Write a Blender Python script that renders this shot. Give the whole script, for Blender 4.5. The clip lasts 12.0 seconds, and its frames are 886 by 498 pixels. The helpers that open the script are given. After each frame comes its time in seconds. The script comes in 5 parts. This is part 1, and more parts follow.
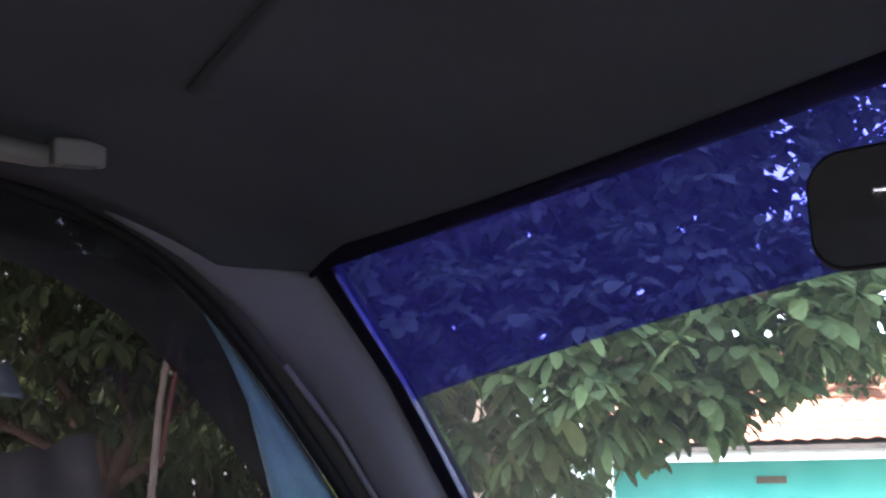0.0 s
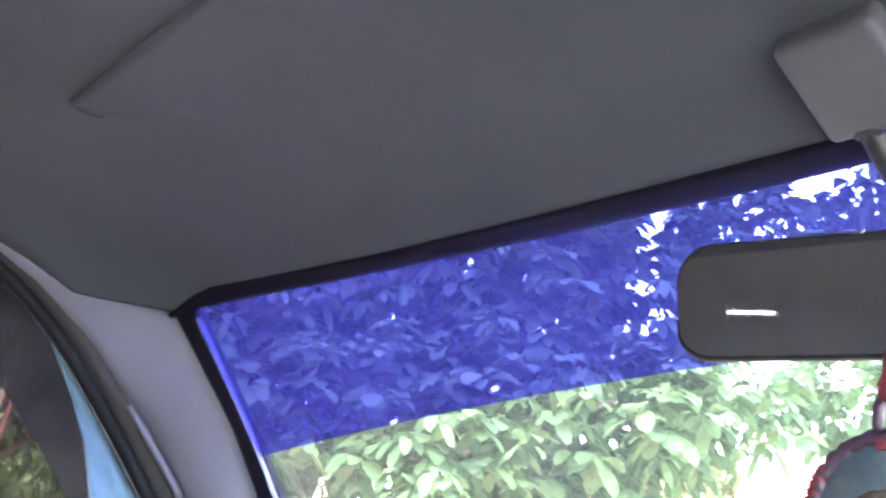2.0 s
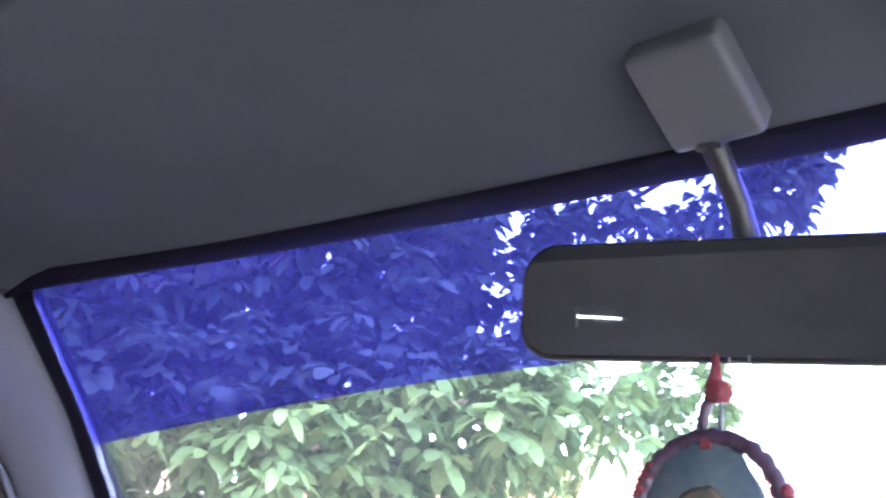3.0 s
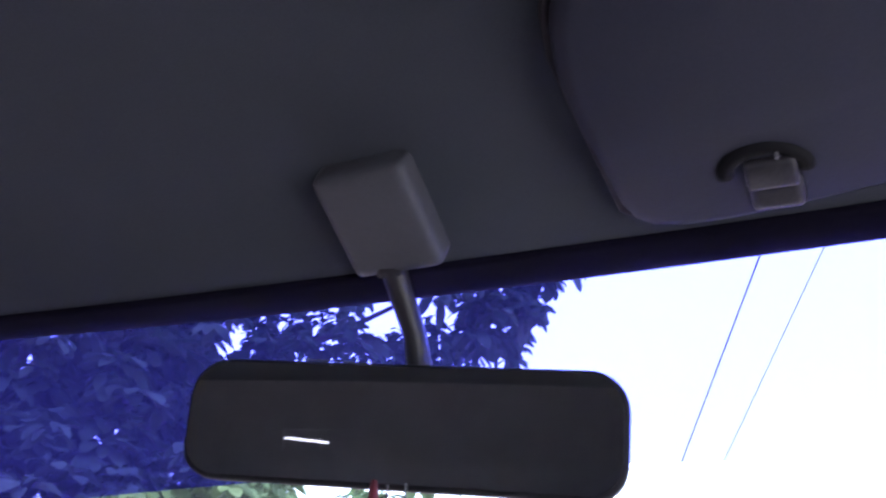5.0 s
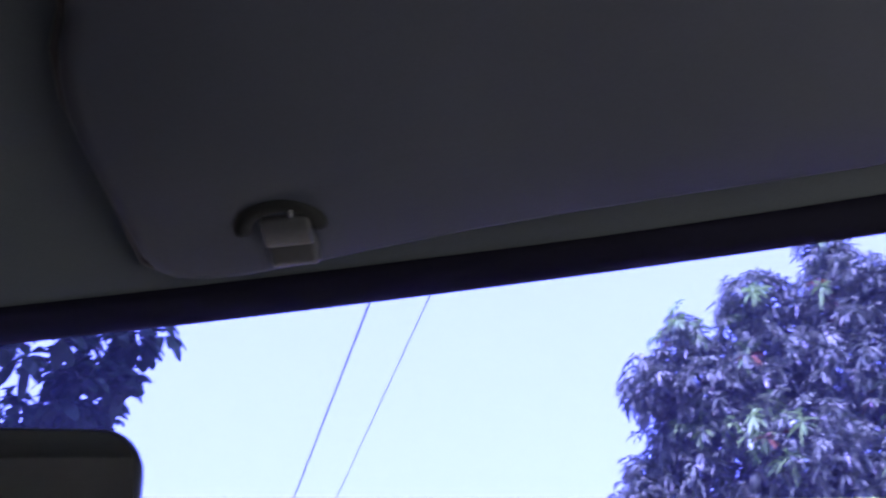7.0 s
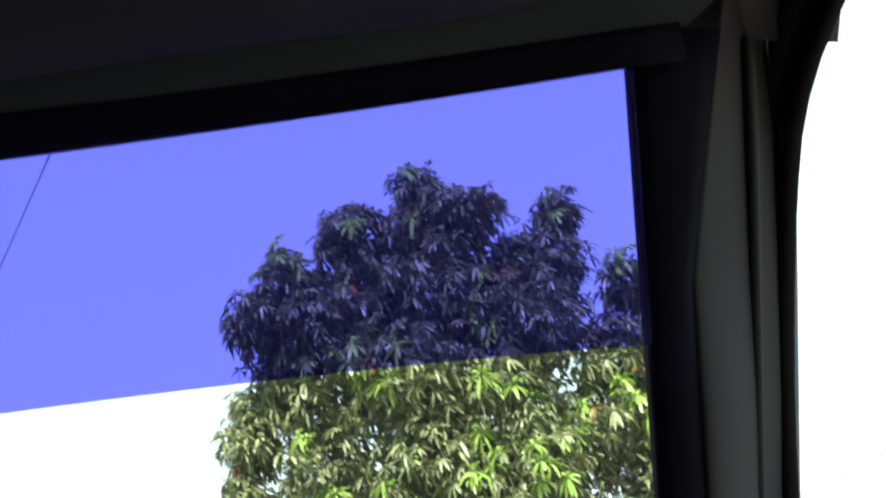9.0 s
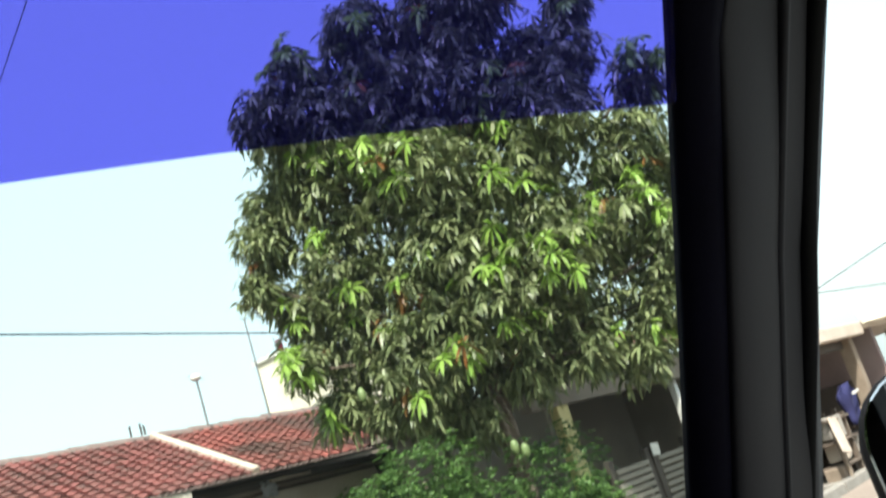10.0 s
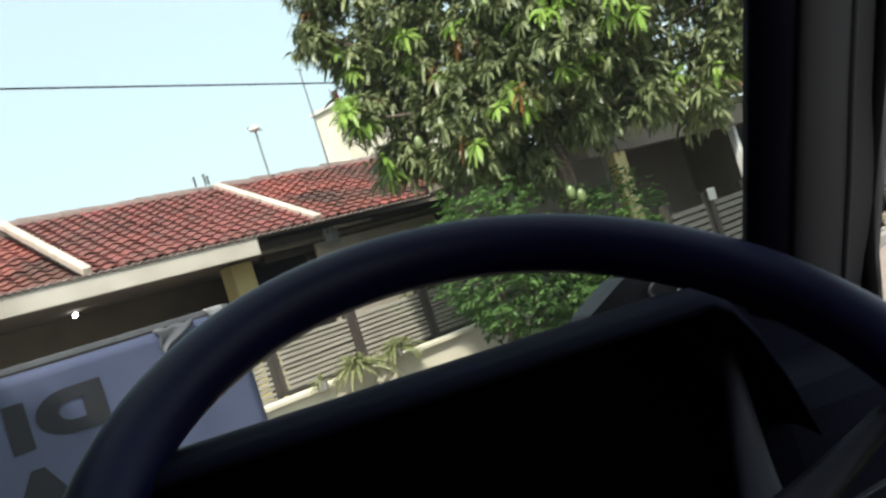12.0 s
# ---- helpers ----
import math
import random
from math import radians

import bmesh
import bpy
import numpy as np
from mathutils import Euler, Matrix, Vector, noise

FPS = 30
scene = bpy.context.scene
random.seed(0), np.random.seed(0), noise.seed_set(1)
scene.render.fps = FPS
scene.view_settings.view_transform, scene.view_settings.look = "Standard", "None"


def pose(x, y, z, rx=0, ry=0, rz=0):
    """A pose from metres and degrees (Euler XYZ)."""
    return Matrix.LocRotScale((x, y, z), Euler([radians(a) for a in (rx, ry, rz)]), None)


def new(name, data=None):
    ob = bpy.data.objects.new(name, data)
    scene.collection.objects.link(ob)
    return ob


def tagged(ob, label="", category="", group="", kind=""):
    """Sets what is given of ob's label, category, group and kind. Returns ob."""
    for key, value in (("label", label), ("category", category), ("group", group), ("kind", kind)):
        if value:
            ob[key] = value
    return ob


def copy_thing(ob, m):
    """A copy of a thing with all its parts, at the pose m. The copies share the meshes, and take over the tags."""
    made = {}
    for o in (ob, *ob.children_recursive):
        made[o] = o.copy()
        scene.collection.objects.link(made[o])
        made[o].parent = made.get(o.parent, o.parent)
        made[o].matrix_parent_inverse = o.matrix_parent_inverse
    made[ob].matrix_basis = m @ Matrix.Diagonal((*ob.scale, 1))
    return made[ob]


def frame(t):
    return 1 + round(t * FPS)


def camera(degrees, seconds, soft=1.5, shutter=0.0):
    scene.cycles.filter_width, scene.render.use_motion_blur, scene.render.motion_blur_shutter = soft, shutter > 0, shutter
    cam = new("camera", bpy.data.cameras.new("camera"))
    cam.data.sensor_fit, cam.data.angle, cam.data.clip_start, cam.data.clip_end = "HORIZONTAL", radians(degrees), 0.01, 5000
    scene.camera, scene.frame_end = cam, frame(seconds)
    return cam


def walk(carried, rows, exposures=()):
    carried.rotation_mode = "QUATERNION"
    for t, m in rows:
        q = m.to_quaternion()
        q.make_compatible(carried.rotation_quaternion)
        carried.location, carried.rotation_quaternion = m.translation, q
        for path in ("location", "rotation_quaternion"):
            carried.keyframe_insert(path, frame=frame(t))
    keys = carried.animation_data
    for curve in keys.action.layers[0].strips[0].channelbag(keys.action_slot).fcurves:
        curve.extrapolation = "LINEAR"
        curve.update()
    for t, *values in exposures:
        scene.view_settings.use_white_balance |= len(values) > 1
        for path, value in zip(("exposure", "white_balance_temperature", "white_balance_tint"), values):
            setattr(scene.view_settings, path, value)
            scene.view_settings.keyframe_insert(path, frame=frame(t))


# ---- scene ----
cam = camera(45.65, 12.0, soft=2.2, shutter=0.4)
# seconds, x, y, z, yaw to the left, pitch up, roll to the left
PATH = (
    (0, 0.2350, -0.4790, 1.5130, 54.85, 14.45, 0.02),
    (0.5, 0.2322, -0.4773, 1.5130, 56.57, 15.80, 1.83),
    (1, 0.2227, -0.4808, 1.5004, 56.80, 17.80, 5.50),
    (1.5, 0.2190, -0.4763, 1.4998, 52.15, 18.86, 5.42),
    (2, 0.2238, -0.4756, 1.4979, 47.55, 19.28, 5.28),
    (2.5, 0.2251, -0.4729, 1.4951, 43.24, 18.88, 5.21),
    (4.5, 0.2400, -0.4606, 1.5009, 28.13, 25.22, 4.30),
    (5, 0.2458, -0.4523, 1.4985, 24.14, 27.57, 4.08),
    (5.5, 0.2510, -0.4481, 1.5003, 19.83, 29.19, 3.11),
    (6, 0.2623, -0.4413, 1.4935, 14.46, 30.17, 1.16),
    (6.5, 0.2743, -0.4378, 1.4980, 6.89, 30.28, -1.94),
    (7, 0.2845, -0.4374, 1.4927, -0.08, 31.09, -5.89),
    (7.5, 0.3007, -0.4410, 1.4817, -7.57, 31.52, -9.47),
    (7.7, 0.3079, -0.4408, 1.4751, -10.61, 31.12, -10.63),
    (9.3, 0.3085, -0.3795, 1.4795, -23.03, 20.62, -18.15),
    (9.5, 0.3057, -0.3769, 1.4789, -21.99, 18.64, -18.27),
    (10, 0.3016, -0.3752, 1.4668, -18.82, 13.01, -17.95),
    (10.5, 0.2971, -0.3734, 1.4592, -17.19, 9.23, -18.23),
    (11, 0.2945, -0.3690, 1.4492, -15.52, 6.28, -17.95),
    (11.5, 0.2950, -0.3688, 1.4443, -14.63, 3.25, -18.09),
    (12, 0.2968, -0.3579, 1.4328, -11.73, 1.07, -17.76),
)


def stand(x, y, z, yaw, pitch, roll):
    """The camera's pose from its place and its yaw, pitch and roll in degrees."""
    return pose(x, y, z, 90 + pitch, 0, yaw) @ pose(0, 0, 0, 0, 0, roll)


# the clip's camera opens up under the dark lining and closes down towards the street
EXPOSURES = (
    (0.0, 3.83, 5850, 23), (0.5, 5.3, 5850, 20), (1.0, 5.95, 5900, 16), (1.5, 6.2, 5950, 17), (2.0, 6.28, 5950, 18), (2.5, 6.12, 5850, 20),
    (3.5, 5.35, 5500, 25), (4.5, 4.80, 5450, 25), (5.0, 4.48, 5450, 33), (5.5, 4.30, 5450, 33), (6.0, 4.28, 5500, 28), (6.5, 4.25, 5600, 20), (7.0, 4.05, 5850, 14),
    (7.7, 3.54, 6200, 14), (8.5, 2.5, 6450, 12), (9.3, 1.97, 6350, 9), (10.0, 1.56, 6350, 7), (11.0, 1.32, 6450, 9), (12.0, 1.3, 6350, 12))
walk(cam, [(t, stand(*rest)) for t, *rest in PATH], EXPOSURES)

# ---- daylight ----
SUN_TO = Vector((-0.16, -0.56, 0.81)).normalized()
world = bpy.data.worlds.new("sky")
scene.world = world
world.use_nodes = True
wn = world.node_tree.nodes
sky = wn.new("ShaderNodeTexSky")
sky.sky_type = "NISHITA"
sky.sun_disc = False
sky.sun_elevation = math.asin(SUN_TO.z)
sky.sun_rotation = math.atan2(SUN_TO.x, SUN_TO.y)
sky.dust_density = 4.0
sky.ozone_density = 0.7
sky.air_density = 1.2
wn["Background"].inputs["Strength"].default_value = 0.15
# thin bright haze over the whole sky
haze = wn.new("ShaderNodeMix")
haze.data_type = "RGBA"
haze.inputs[0].default_value = 0.7
haze.inputs[7].default_value = (2.5, 2.95, 2.85, 1)
world.node_tree.links.new(sky.outputs[0], haze.inputs[6])
world.node_tree.links.new(haze.outputs[2], wn["Background"].inputs["Color"])
sun = bpy.data.lights.new("sun", "SUN")
sun.energy, sun.angle, sun.color = 3.0, radians(1.5), (1.0, 0.94, 0.84)
sun_ob = new("sun", sun)
sun_ob.rotation_euler = SUN_TO.to_track_quat("Z", "Y").to_euler()

# ---- materials ----
def shader(name):
    m = bpy.data.materials.new(name)
    m.use_nodes = True
    nt = m.node_tree
    return m, nt.nodes, nt.links, nt.nodes["Principled BSDF"]


def surface(name, dark, light, rough=0.6, scale=8.0, fine=80.0, bump=0.15, metal=0.0, spec=0.5, island=0.0, each=0.0, stain=None, depth=0.004, reach=(0.45, 1.0)):
    """A material whose colour wanders between two colours at two scales, with a fine relief."""
    m, n, l, p = shader(name)
    co = n.new("ShaderNodeTexCoord")
    a = n.new("ShaderNodeTexNoise")
    a.inputs["Scale"].default_value, a.inputs["Detail"].default_value = scale, 6
    b = n.new("ShaderNodeTexNoise")
    b.inputs["Scale"].default_value, b.inputs["Detail"].default_value = fine, 4
    for t in (a, b):
        l.new(co.outputs["Object"], t.inputs["Vector"])
    mixf = n.new("ShaderNodeMath")
    mixf.operation = "MULTIPLY_ADD"
    l.new(b.outputs[0], mixf.inputs[0])
    mixf.inputs[1].default_value = 0.45
    l.new(a.outputs[0], mixf.inputs[2])
    fac = mixf.outputs[0]
    span = n.new("ShaderNodeMapRange")
    span.inputs["From Min"].default_value, span.inputs["From Max"].default_value = reach
    l.new(fac, span.inputs["Value"])
    fac = span.outputs[0]
    for amount, node, out in ((island, "ShaderNodeNewGeometry", "Random Per Island"), (each, "ShaderNodeObjectInfo", "Random")):
        if amount:
            r = n.new(node)
            k = n.new("ShaderNodeMix")
            k.inputs[0].default_value = amount
            l.new(fac, k.inputs[2])
            l.new(r.outputs[out], k.inputs[3])
            fac = k.outputs[0]
    ramp = n.new("ShaderNodeValToRGB")
    ramp.color_ramp.elements[0].color = (*dark, 1)
    ramp.color_ramp.elements[1].color = (*light, 1)
    l.new(fac, ramp.inputs[0])
    colour = ramp.outputs[0]
    if stain:
        s = n.new("ShaderNodeTexNoise")
        s.inputs["Scale"].default_value, s.inputs["Detail"].default_value = scale * 0.4, 8
        l.new(co.outputs["Object"], s.inputs["Vector"])
        g = n.new("ShaderNodeMapRange")
        g.inputs["From Min"].default_value, g.inputs["From Max"].default_value = 0.5, 0.72
        g.inputs["To Max"].default_value = 0.75
        l.new(s.outputs[0], g.inputs["Value"])
        k = n.new("ShaderNodeMix")
        k.data_type = "RGBA"
        l.new(g.outputs[0], k.inputs[0])
        l.new(colour, k.inputs[6])
        k.inputs[7].default_value = (*stain, 1)
        colour = k.outputs[2]
    l.new(colour, p.inputs["Base Color"])
    p.inputs["Metallic"].default_value = metal
    p.inputs["Specular IOR Level"].default_value = spec
    rr = n.new("ShaderNodeMapRange")
    rr.inputs["To Min"].default_value, rr.inputs["To Max"].default_value = max(0.02, rough - 0.08), min(1.0, rough + 0.08)
    l.new(a.outputs[0], rr.inputs["Value"])
    l.new(rr.outputs[0], p.inputs["Roughness"])
    if bump:
        u = n.new("ShaderNodeBump")
        u.inputs["Strength"].default_value, u.inputs["Distance"].default_value = bump, depth
        l.new(b.outputs[0], u.inputs["Height"])
        l.new(u.outputs[0], p.inputs["Normal"])
    return m


def leafy(name, cols, rough=0.42, glow=0.3):
    """Leaves: each leaf has a shade of its own, and some light comes through."""
    m, n, l, p = shader(name)
    g = n.new("ShaderNodeNewGeometry")
    ramp = n.new("ShaderNodeValToRGB")
    e = ramp.color_ramp.elements
    e[0].color, e[1].color = (*cols[0], 1), (*cols[-1], 1)
    for k, c in enumerate(cols[1:-1]):
        e.new((k + 1) / (len(cols) - 1)).color = (*c, 1)
    l.new(g.outputs["Random Per Island"], ramp.inputs[0])
    co = n.new("ShaderNodeTexCoord")
    t = n.new("ShaderNodeTexNoise")
    t.inputs["Scale"].default_value = 30
    l.new(co.outputs["Object"], t.inputs["Vector"])
    k = n.new("ShaderNodeMix")
    k.data_type, k.blend_type = "RGBA", "MULTIPLY"
    k.inputs[0].default_value = 0.5
    l.new(ramp.outputs[0], k.inputs[6])
    l.new(t.outputs[0], k.inputs[7])
    l.new(k.outputs[2], p.inputs["Base Color"])
    p.inputs["Roughness"].default_value = rough
    tr = n.new("ShaderNodeBsdfTranslucent")
    l.new(k.outputs[2], tr.inputs["Color"])
    mx = n.new("ShaderNodeMixShader")
    mx.inputs[0].default_value = glow
    l.new(p.outputs[0], mx.inputs[1])
    l.new(tr.outputs[0], mx.inputs[2])
    l.new(mx.outputs[0], n["Material Output"].inputs["Surface"])
    return m


def glass_pane(name, tint, veil=0.0, veil_colour=(1, 1, 1), gloss=0.6):
    """A thin pane: light goes straight through with a tint, a little is mirrored, a veil scatters some as haze."""
    m, n, l, p = shader(name)
    n.remove(p)
    t = n.new("ShaderNodeBsdfTransparent")
    t.inputs["Color"].default_value = (*tint, 1)
    out = t.outputs[0]
    if veil:
        co = n.new("ShaderNodeTexCoord")
        z = n.new("ShaderNodeTexNoise")
        z.inputs["Scale"].default_value, z.inputs["Detail"].default_value = 9, 5
        l.new(co.outputs["Object"], z.inputs["Vector"])
        r = n.new("ShaderNodeMapRange")
        r.inputs["To Min"].default_value, r.inputs["To Max"].default_value = veil * 0.6, veil * 1.4
        l.new(z.outputs[0], r.inputs["Value"])
        d = n.new("ShaderNodeBsdfTranslucent")
        d.inputs["Color"].default_value = (*veil_colour, 1)
        mv = n.new("ShaderNodeMixShader")
        l.new(r.outputs[0], mv.inputs[0])
        l.new(out, mv.inputs[1])
        l.new(d.outputs[0], mv.inputs[2])
        out = mv.outputs[0]
    g = n.new("ShaderNodeBsdfGlossy")
    g.inputs["Roughness"].default_value = 0.02
    f = n.new("ShaderNodeFresnel")
    f.inputs["IOR"].default_value = 1.35
    k = n.new("ShaderNodeMath")
    k.operation = "MULTIPLY"
    k.inputs[1].default_value = gloss
    l.new(f.outputs[0], k.inputs[0])
    mx = n.new("ShaderNodeMixShader")
    l.new(k.outputs[0], mx.inputs[0])
    l.new(out, mx.inputs[1])
    l.new(g.outputs[0], mx.inputs[2])
    l.new(mx.outputs[0], n["Material Output"].inputs["Surface"])
    return m


def lit(name, colour, power):
    m, n, l, p = shader(name)
    p.inputs["Emission Color"].default_value = (*colour, 1)
    p.inputs["Emission Strength"].default_value = power
    return m


M_LINING = surface("headliner_cloth", (0.0405, 0.0460, 0.0560), (0.0565, 0.0635, 0.0765), 0.95, 5, 900, 0.25, spec=0.1, depth=0.0008)
M_VISOR = surface("visor_vinyl", (0.0205, 0.0230, 0.0365), (0.0288, 0.0320, 0.0500), 0.7, 6, 600, 0.2, spec=0.3, depth=0.0006)
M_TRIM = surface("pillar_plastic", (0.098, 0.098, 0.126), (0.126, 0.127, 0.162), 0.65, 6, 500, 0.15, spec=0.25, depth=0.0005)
M_CLIP = surface("clip_plastic", (0.049, 0.052, 0.061), (0.065, 0.069, 0.081), 0.6, 10, 400, 0.1, spec=0.35, depth=0.0004)
M_PLASTIC = surface("grey_plastic", (0.085, 0.087, 0.092), (0.115, 0.117, 0.123), 0.5, 12, 400, 0.1, spec=0.4, depth=0.0004)
M_RAIL = surface("door_rail_vinyl", (0.017, 0.0165, 0.018), (0.027, 0.026, 0.028), 0.65, 8, 400, 0.2, spec=0.3, depth=0.0006)
M_BLACK = surface("black_rubber", (0.004, 0.004, 0.005), (0.008, 0.008, 0.010), 0.7, 14, 300, 0.1, spec=0.15, depth=0.0005)
M_FRIT = surface("black_glass_border", (0.0038, 0.0034, 0.0085), (0.0070, 0.0064, 0.016), 0.7, 14, 300, 0.0, spec=0.06)
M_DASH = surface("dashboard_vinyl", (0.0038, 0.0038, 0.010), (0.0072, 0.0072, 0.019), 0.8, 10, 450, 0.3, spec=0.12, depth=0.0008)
M_WHEEL = surface("wheel_urethane", (0.0030, 0.0028, 0.017), (0.0060, 0.0056, 0.032), 0.45, 12, 350, 0.2, spec=0.15, depth=0.0006)
M_SPOKE = surface("spoke_plastic", (0.0085, 0.0070, 0.0115), (0.0145, 0.0122, 0.0185), 0.6, 12, 350, 0.15, spec=0.4, depth=0.0005)
M_ARM = surface("mirror_arm_plastic", (0.014, 0.014, 0.017), (0.026, 0.026, 0.030), 0.45, 14, 300, 0.1, spec=0.4)
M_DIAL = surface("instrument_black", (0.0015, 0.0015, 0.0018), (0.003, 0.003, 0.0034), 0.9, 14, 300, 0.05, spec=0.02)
# darker copy of the pillar plastic: the right pillar's backlit shade as colour
M_PILLAR_SHADED = surface("shaded_pillar_plastic", (0.034, 0.033, 0.039), (0.046, 0.045, 0.052), 0.65, 6, 500, 0.15, spec=0.2, depth=0.0005)
M_CHROME = surface("chrome", (0.6, 0.6, 0.6), (0.75, 0.75, 0.75), 0.15, 20, 200, 0.0, metal=1.0)
M_MIRROR = surface("mirror_silver", (0.75, 0.76, 0.78), (0.8, 0.81, 0.83), -0.06, 20, 200, 0.0, metal=1.0)
M_DULLMIRROR = surface("dull_mirror_silver", (0.72, 0.72, 0.77), (0.8, 0.8, 0.85), -0.06, 20, 200, 0.0, metal=0.985)
M_SEAT = surface("seat_cloth", (0.05, 0.05, 0.055), (0.09, 0.09, 0.095), 0.9, 12, 400, 0.3)
M_BODY = surface("cabin_panel", (0.05, 0.05, 0.053), (0.08, 0.08, 0.084), 0.7, 6, 200, 0.15)
M_PAINT = surface("white_car_paint", (0.70, 0.70, 0.69), (0.78, 0.78, 0.77), 0.3, 3, 60, 0.0, spec=0.5)
M_BLUECLOTH = surface("pale_blue_cloth", (0.06, 0.115, 0.165), (0.095, 0.16, 0.21), 0.85, 10, 300, 0.3)
M_RED = surface("red_cord", (0.06, 0.004, 0.010), (0.13, 0.010, 0.02), 0.7, 60, 500, 0.5, depth=0.001)
M_MAUVE = surface("mauve_bead", (0.015, 0.007, 0.018), (0.045, 0.02, 0.042), 0.5, 60, 500, 0.3, depth=0.001)
M_MEDAL = surface("painted_disc", (0.018, 0.036, 0.060), (0.070, 0.088, 0.094), 0.55, 60, 300, 0.2, depth=0.0006)
M_BRASS = surface("aged_brass", (0.03, 0.022, 0.018), (0.13, 0.105, 0.08), 0.55, 120, 300, 0.3, metal=0.1)
# the windscreen's veil puts the washed-out haze of glare into the glass
M_WINDSCREEN = glass_pane("windscreen_glass", (0.93, 0.96, 0.95), veil=0.006, veil_colour=(0.8, 0.8, 0.78), gloss=0.2)
M_DOORGLASS = glass_pane("door_glass", (0.41, 0.375, 0.38), veil=0.0020, veil_colour=(0.5, 0.47, 0.46), gloss=0.05)
# this veil greys the acrylic in place of the cabin reflected in it
M_SMOKE = glass_pane("smoked_acrylic", (0.30, 0.31, 0.34), veil=0.014, veil_colour=(0.36, 0.41, 0.52), gloss=0.08)
# violet veil imitates lens glare glowing over the film
M_FILM = glass_pane("violet_sun_film", (0.415, 0.390, 0.880), veil=0.013, veil_colour=(0.25, 0.21, 0.72), gloss=0.04)
# pale translucent stuff that imitates the glint on the glass edge
M_EDGE_GLINT = glass_pane("glass_edge_glint", (0.80, 0.80, 0.95), veil=0.10, veil_colour=(0.75, 0.75, 0.95), gloss=0.2)
M_GROUND = surface("packed_earth", (0.05, 0.044, 0.036), (0.10, 0.085, 0.068), 0.95, 0.6, 12, 0.6, stain=(0.12, 0.13, 0.07), depth=0.03)
M_ROAD = surface("pale_concrete_road", (0.19, 0.152, 0.124), (0.27, 0.22, 0.182), 0.9, 0.8, 25, 0.4, depth=0.01)
M_KERB = surface("worn_kerb", (0.20, 0.185, 0.165), (0.33, 0.31, 0.275), 0.9, 2, 30, 0.5, depth=0.01)
M_TILE = surface("red_roof_tile", (0.090, 0.060, 0.050), (0.34, 0.085, 0.078), 0.85, 0.75, 40, 0.5, spec=0.3, each=0.36, stain=(0.095, 0.070, 0.056), depth=0.006, reach=(0.58, 0.90))
M_TILE_FAR = surface("red_roof_tile_far", (0.066, 0.042, 0.034), (0.33, 0.092, 0.075), 0.85, 0.75, 40, 0.5, spec=0.3, island=0.30, stain=(0.085, 0.062, 0.048), depth=0.006, reach=(0.60, 0.90))
M_RIDGE = surface("ridge_mortar", (0.15, 0.105, 0.095), (0.28, 0.21, 0.19), 0.9, 2, 30, 0.5, stain=(0.09, 0.07, 0.062), depth=0.01)
M_VERGE = surface("cream_verge", (0.46, 0.38, 0.31), (0.62, 0.54, 0.46), 0.85, 3, 40, 0.4, stain=(0.35, 0.26, 0.18), depth=0.008)
M_WHITE = surface("weathered_white_paint", (0.58, 0.56, 0.52), (0.74, 0.73, 0.70), 0.8, 2, 40, 0.3, stain=(0.42, 0.39, 0.33), depth=0.005)
M_YELLOW = surface("yellow_plaster", (0.54, 0.45, 0.19), (0.68, 0.58, 0.30), 0.85, 2, 40, 0.3, stain=(0.46, 0.36, 0.15), depth=0.005)
M_FASCIA = surface("weathered_cream_paint", (0.52, 0.465, 0.395), (0.68, 0.62, 0.54), 0.8, 2, 40, 0.3, stain=(0.40, 0.34, 0.28), depth=0.005)
M_CREAM = surface("cream_plaster", (0.66, 0.59, 0.45), (0.80, 0.73, 0.59), 0.85, 1.5, 40, 0.3, depth=0.005)
M_BEIGE = surface("beige_bamboo_blind", (0.36, 0.31, 0.25), (0.52, 0.46, 0.385), 0.85, 1.6, 60, 0.4, depth=0.005)
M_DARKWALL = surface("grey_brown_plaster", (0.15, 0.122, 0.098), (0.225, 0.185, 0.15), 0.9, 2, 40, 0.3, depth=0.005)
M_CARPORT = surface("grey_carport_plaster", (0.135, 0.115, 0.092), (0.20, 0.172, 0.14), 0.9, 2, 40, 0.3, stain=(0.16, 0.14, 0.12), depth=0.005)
M_DARKWOOD = surface("dark_brown_timber", (0.035, 0.028, 0.024), (0.07, 0.056, 0.046), 0.7, 4, 60, 0.3, depth=0.004)
M_SLAT = surface("pale_fence_slat", (0.22, 0.20, 0.165), (0.33, 0.30, 0.255), 0.75, 4, 60, 0.3, each=0.3, depth=0.003)
# fence slat colour darkened for the gate, which stands in shade
M_SLAT_SHADED = surface("shaded_gate_slat", (0.15, 0.135, 0.11), (0.24, 0.215, 0.18), 0.8, 4, 60, 0.3, each=0.25, depth=0.003)
M_TURQ = surface("turquoise_paint", (0.10, 0.62, 0.56), (0.18, 0.74, 0.68), 0.8, 2, 40, 0.2, depth=0.004)
M_PINK = surface("faded_pink_plaster", (0.19, 0.145, 0.14), (0.27, 0.21, 0.205), 0.9, 2, 40, 0.3, stain=(0.2, 0.17, 0.16), depth=0.005)
M_WOOD = surface("weathered_wood", (0.15, 0.115, 0.085), (0.28, 0.225, 0.17), 0.85, 4, 60, 0.4, depth=0.005)
M_OLDWOOD = surface("old_brown_wood", (0.075, 0.058, 0.045), (0.15, 0.118, 0.092), 0.9, 4, 60, 0.4, depth=0.005)
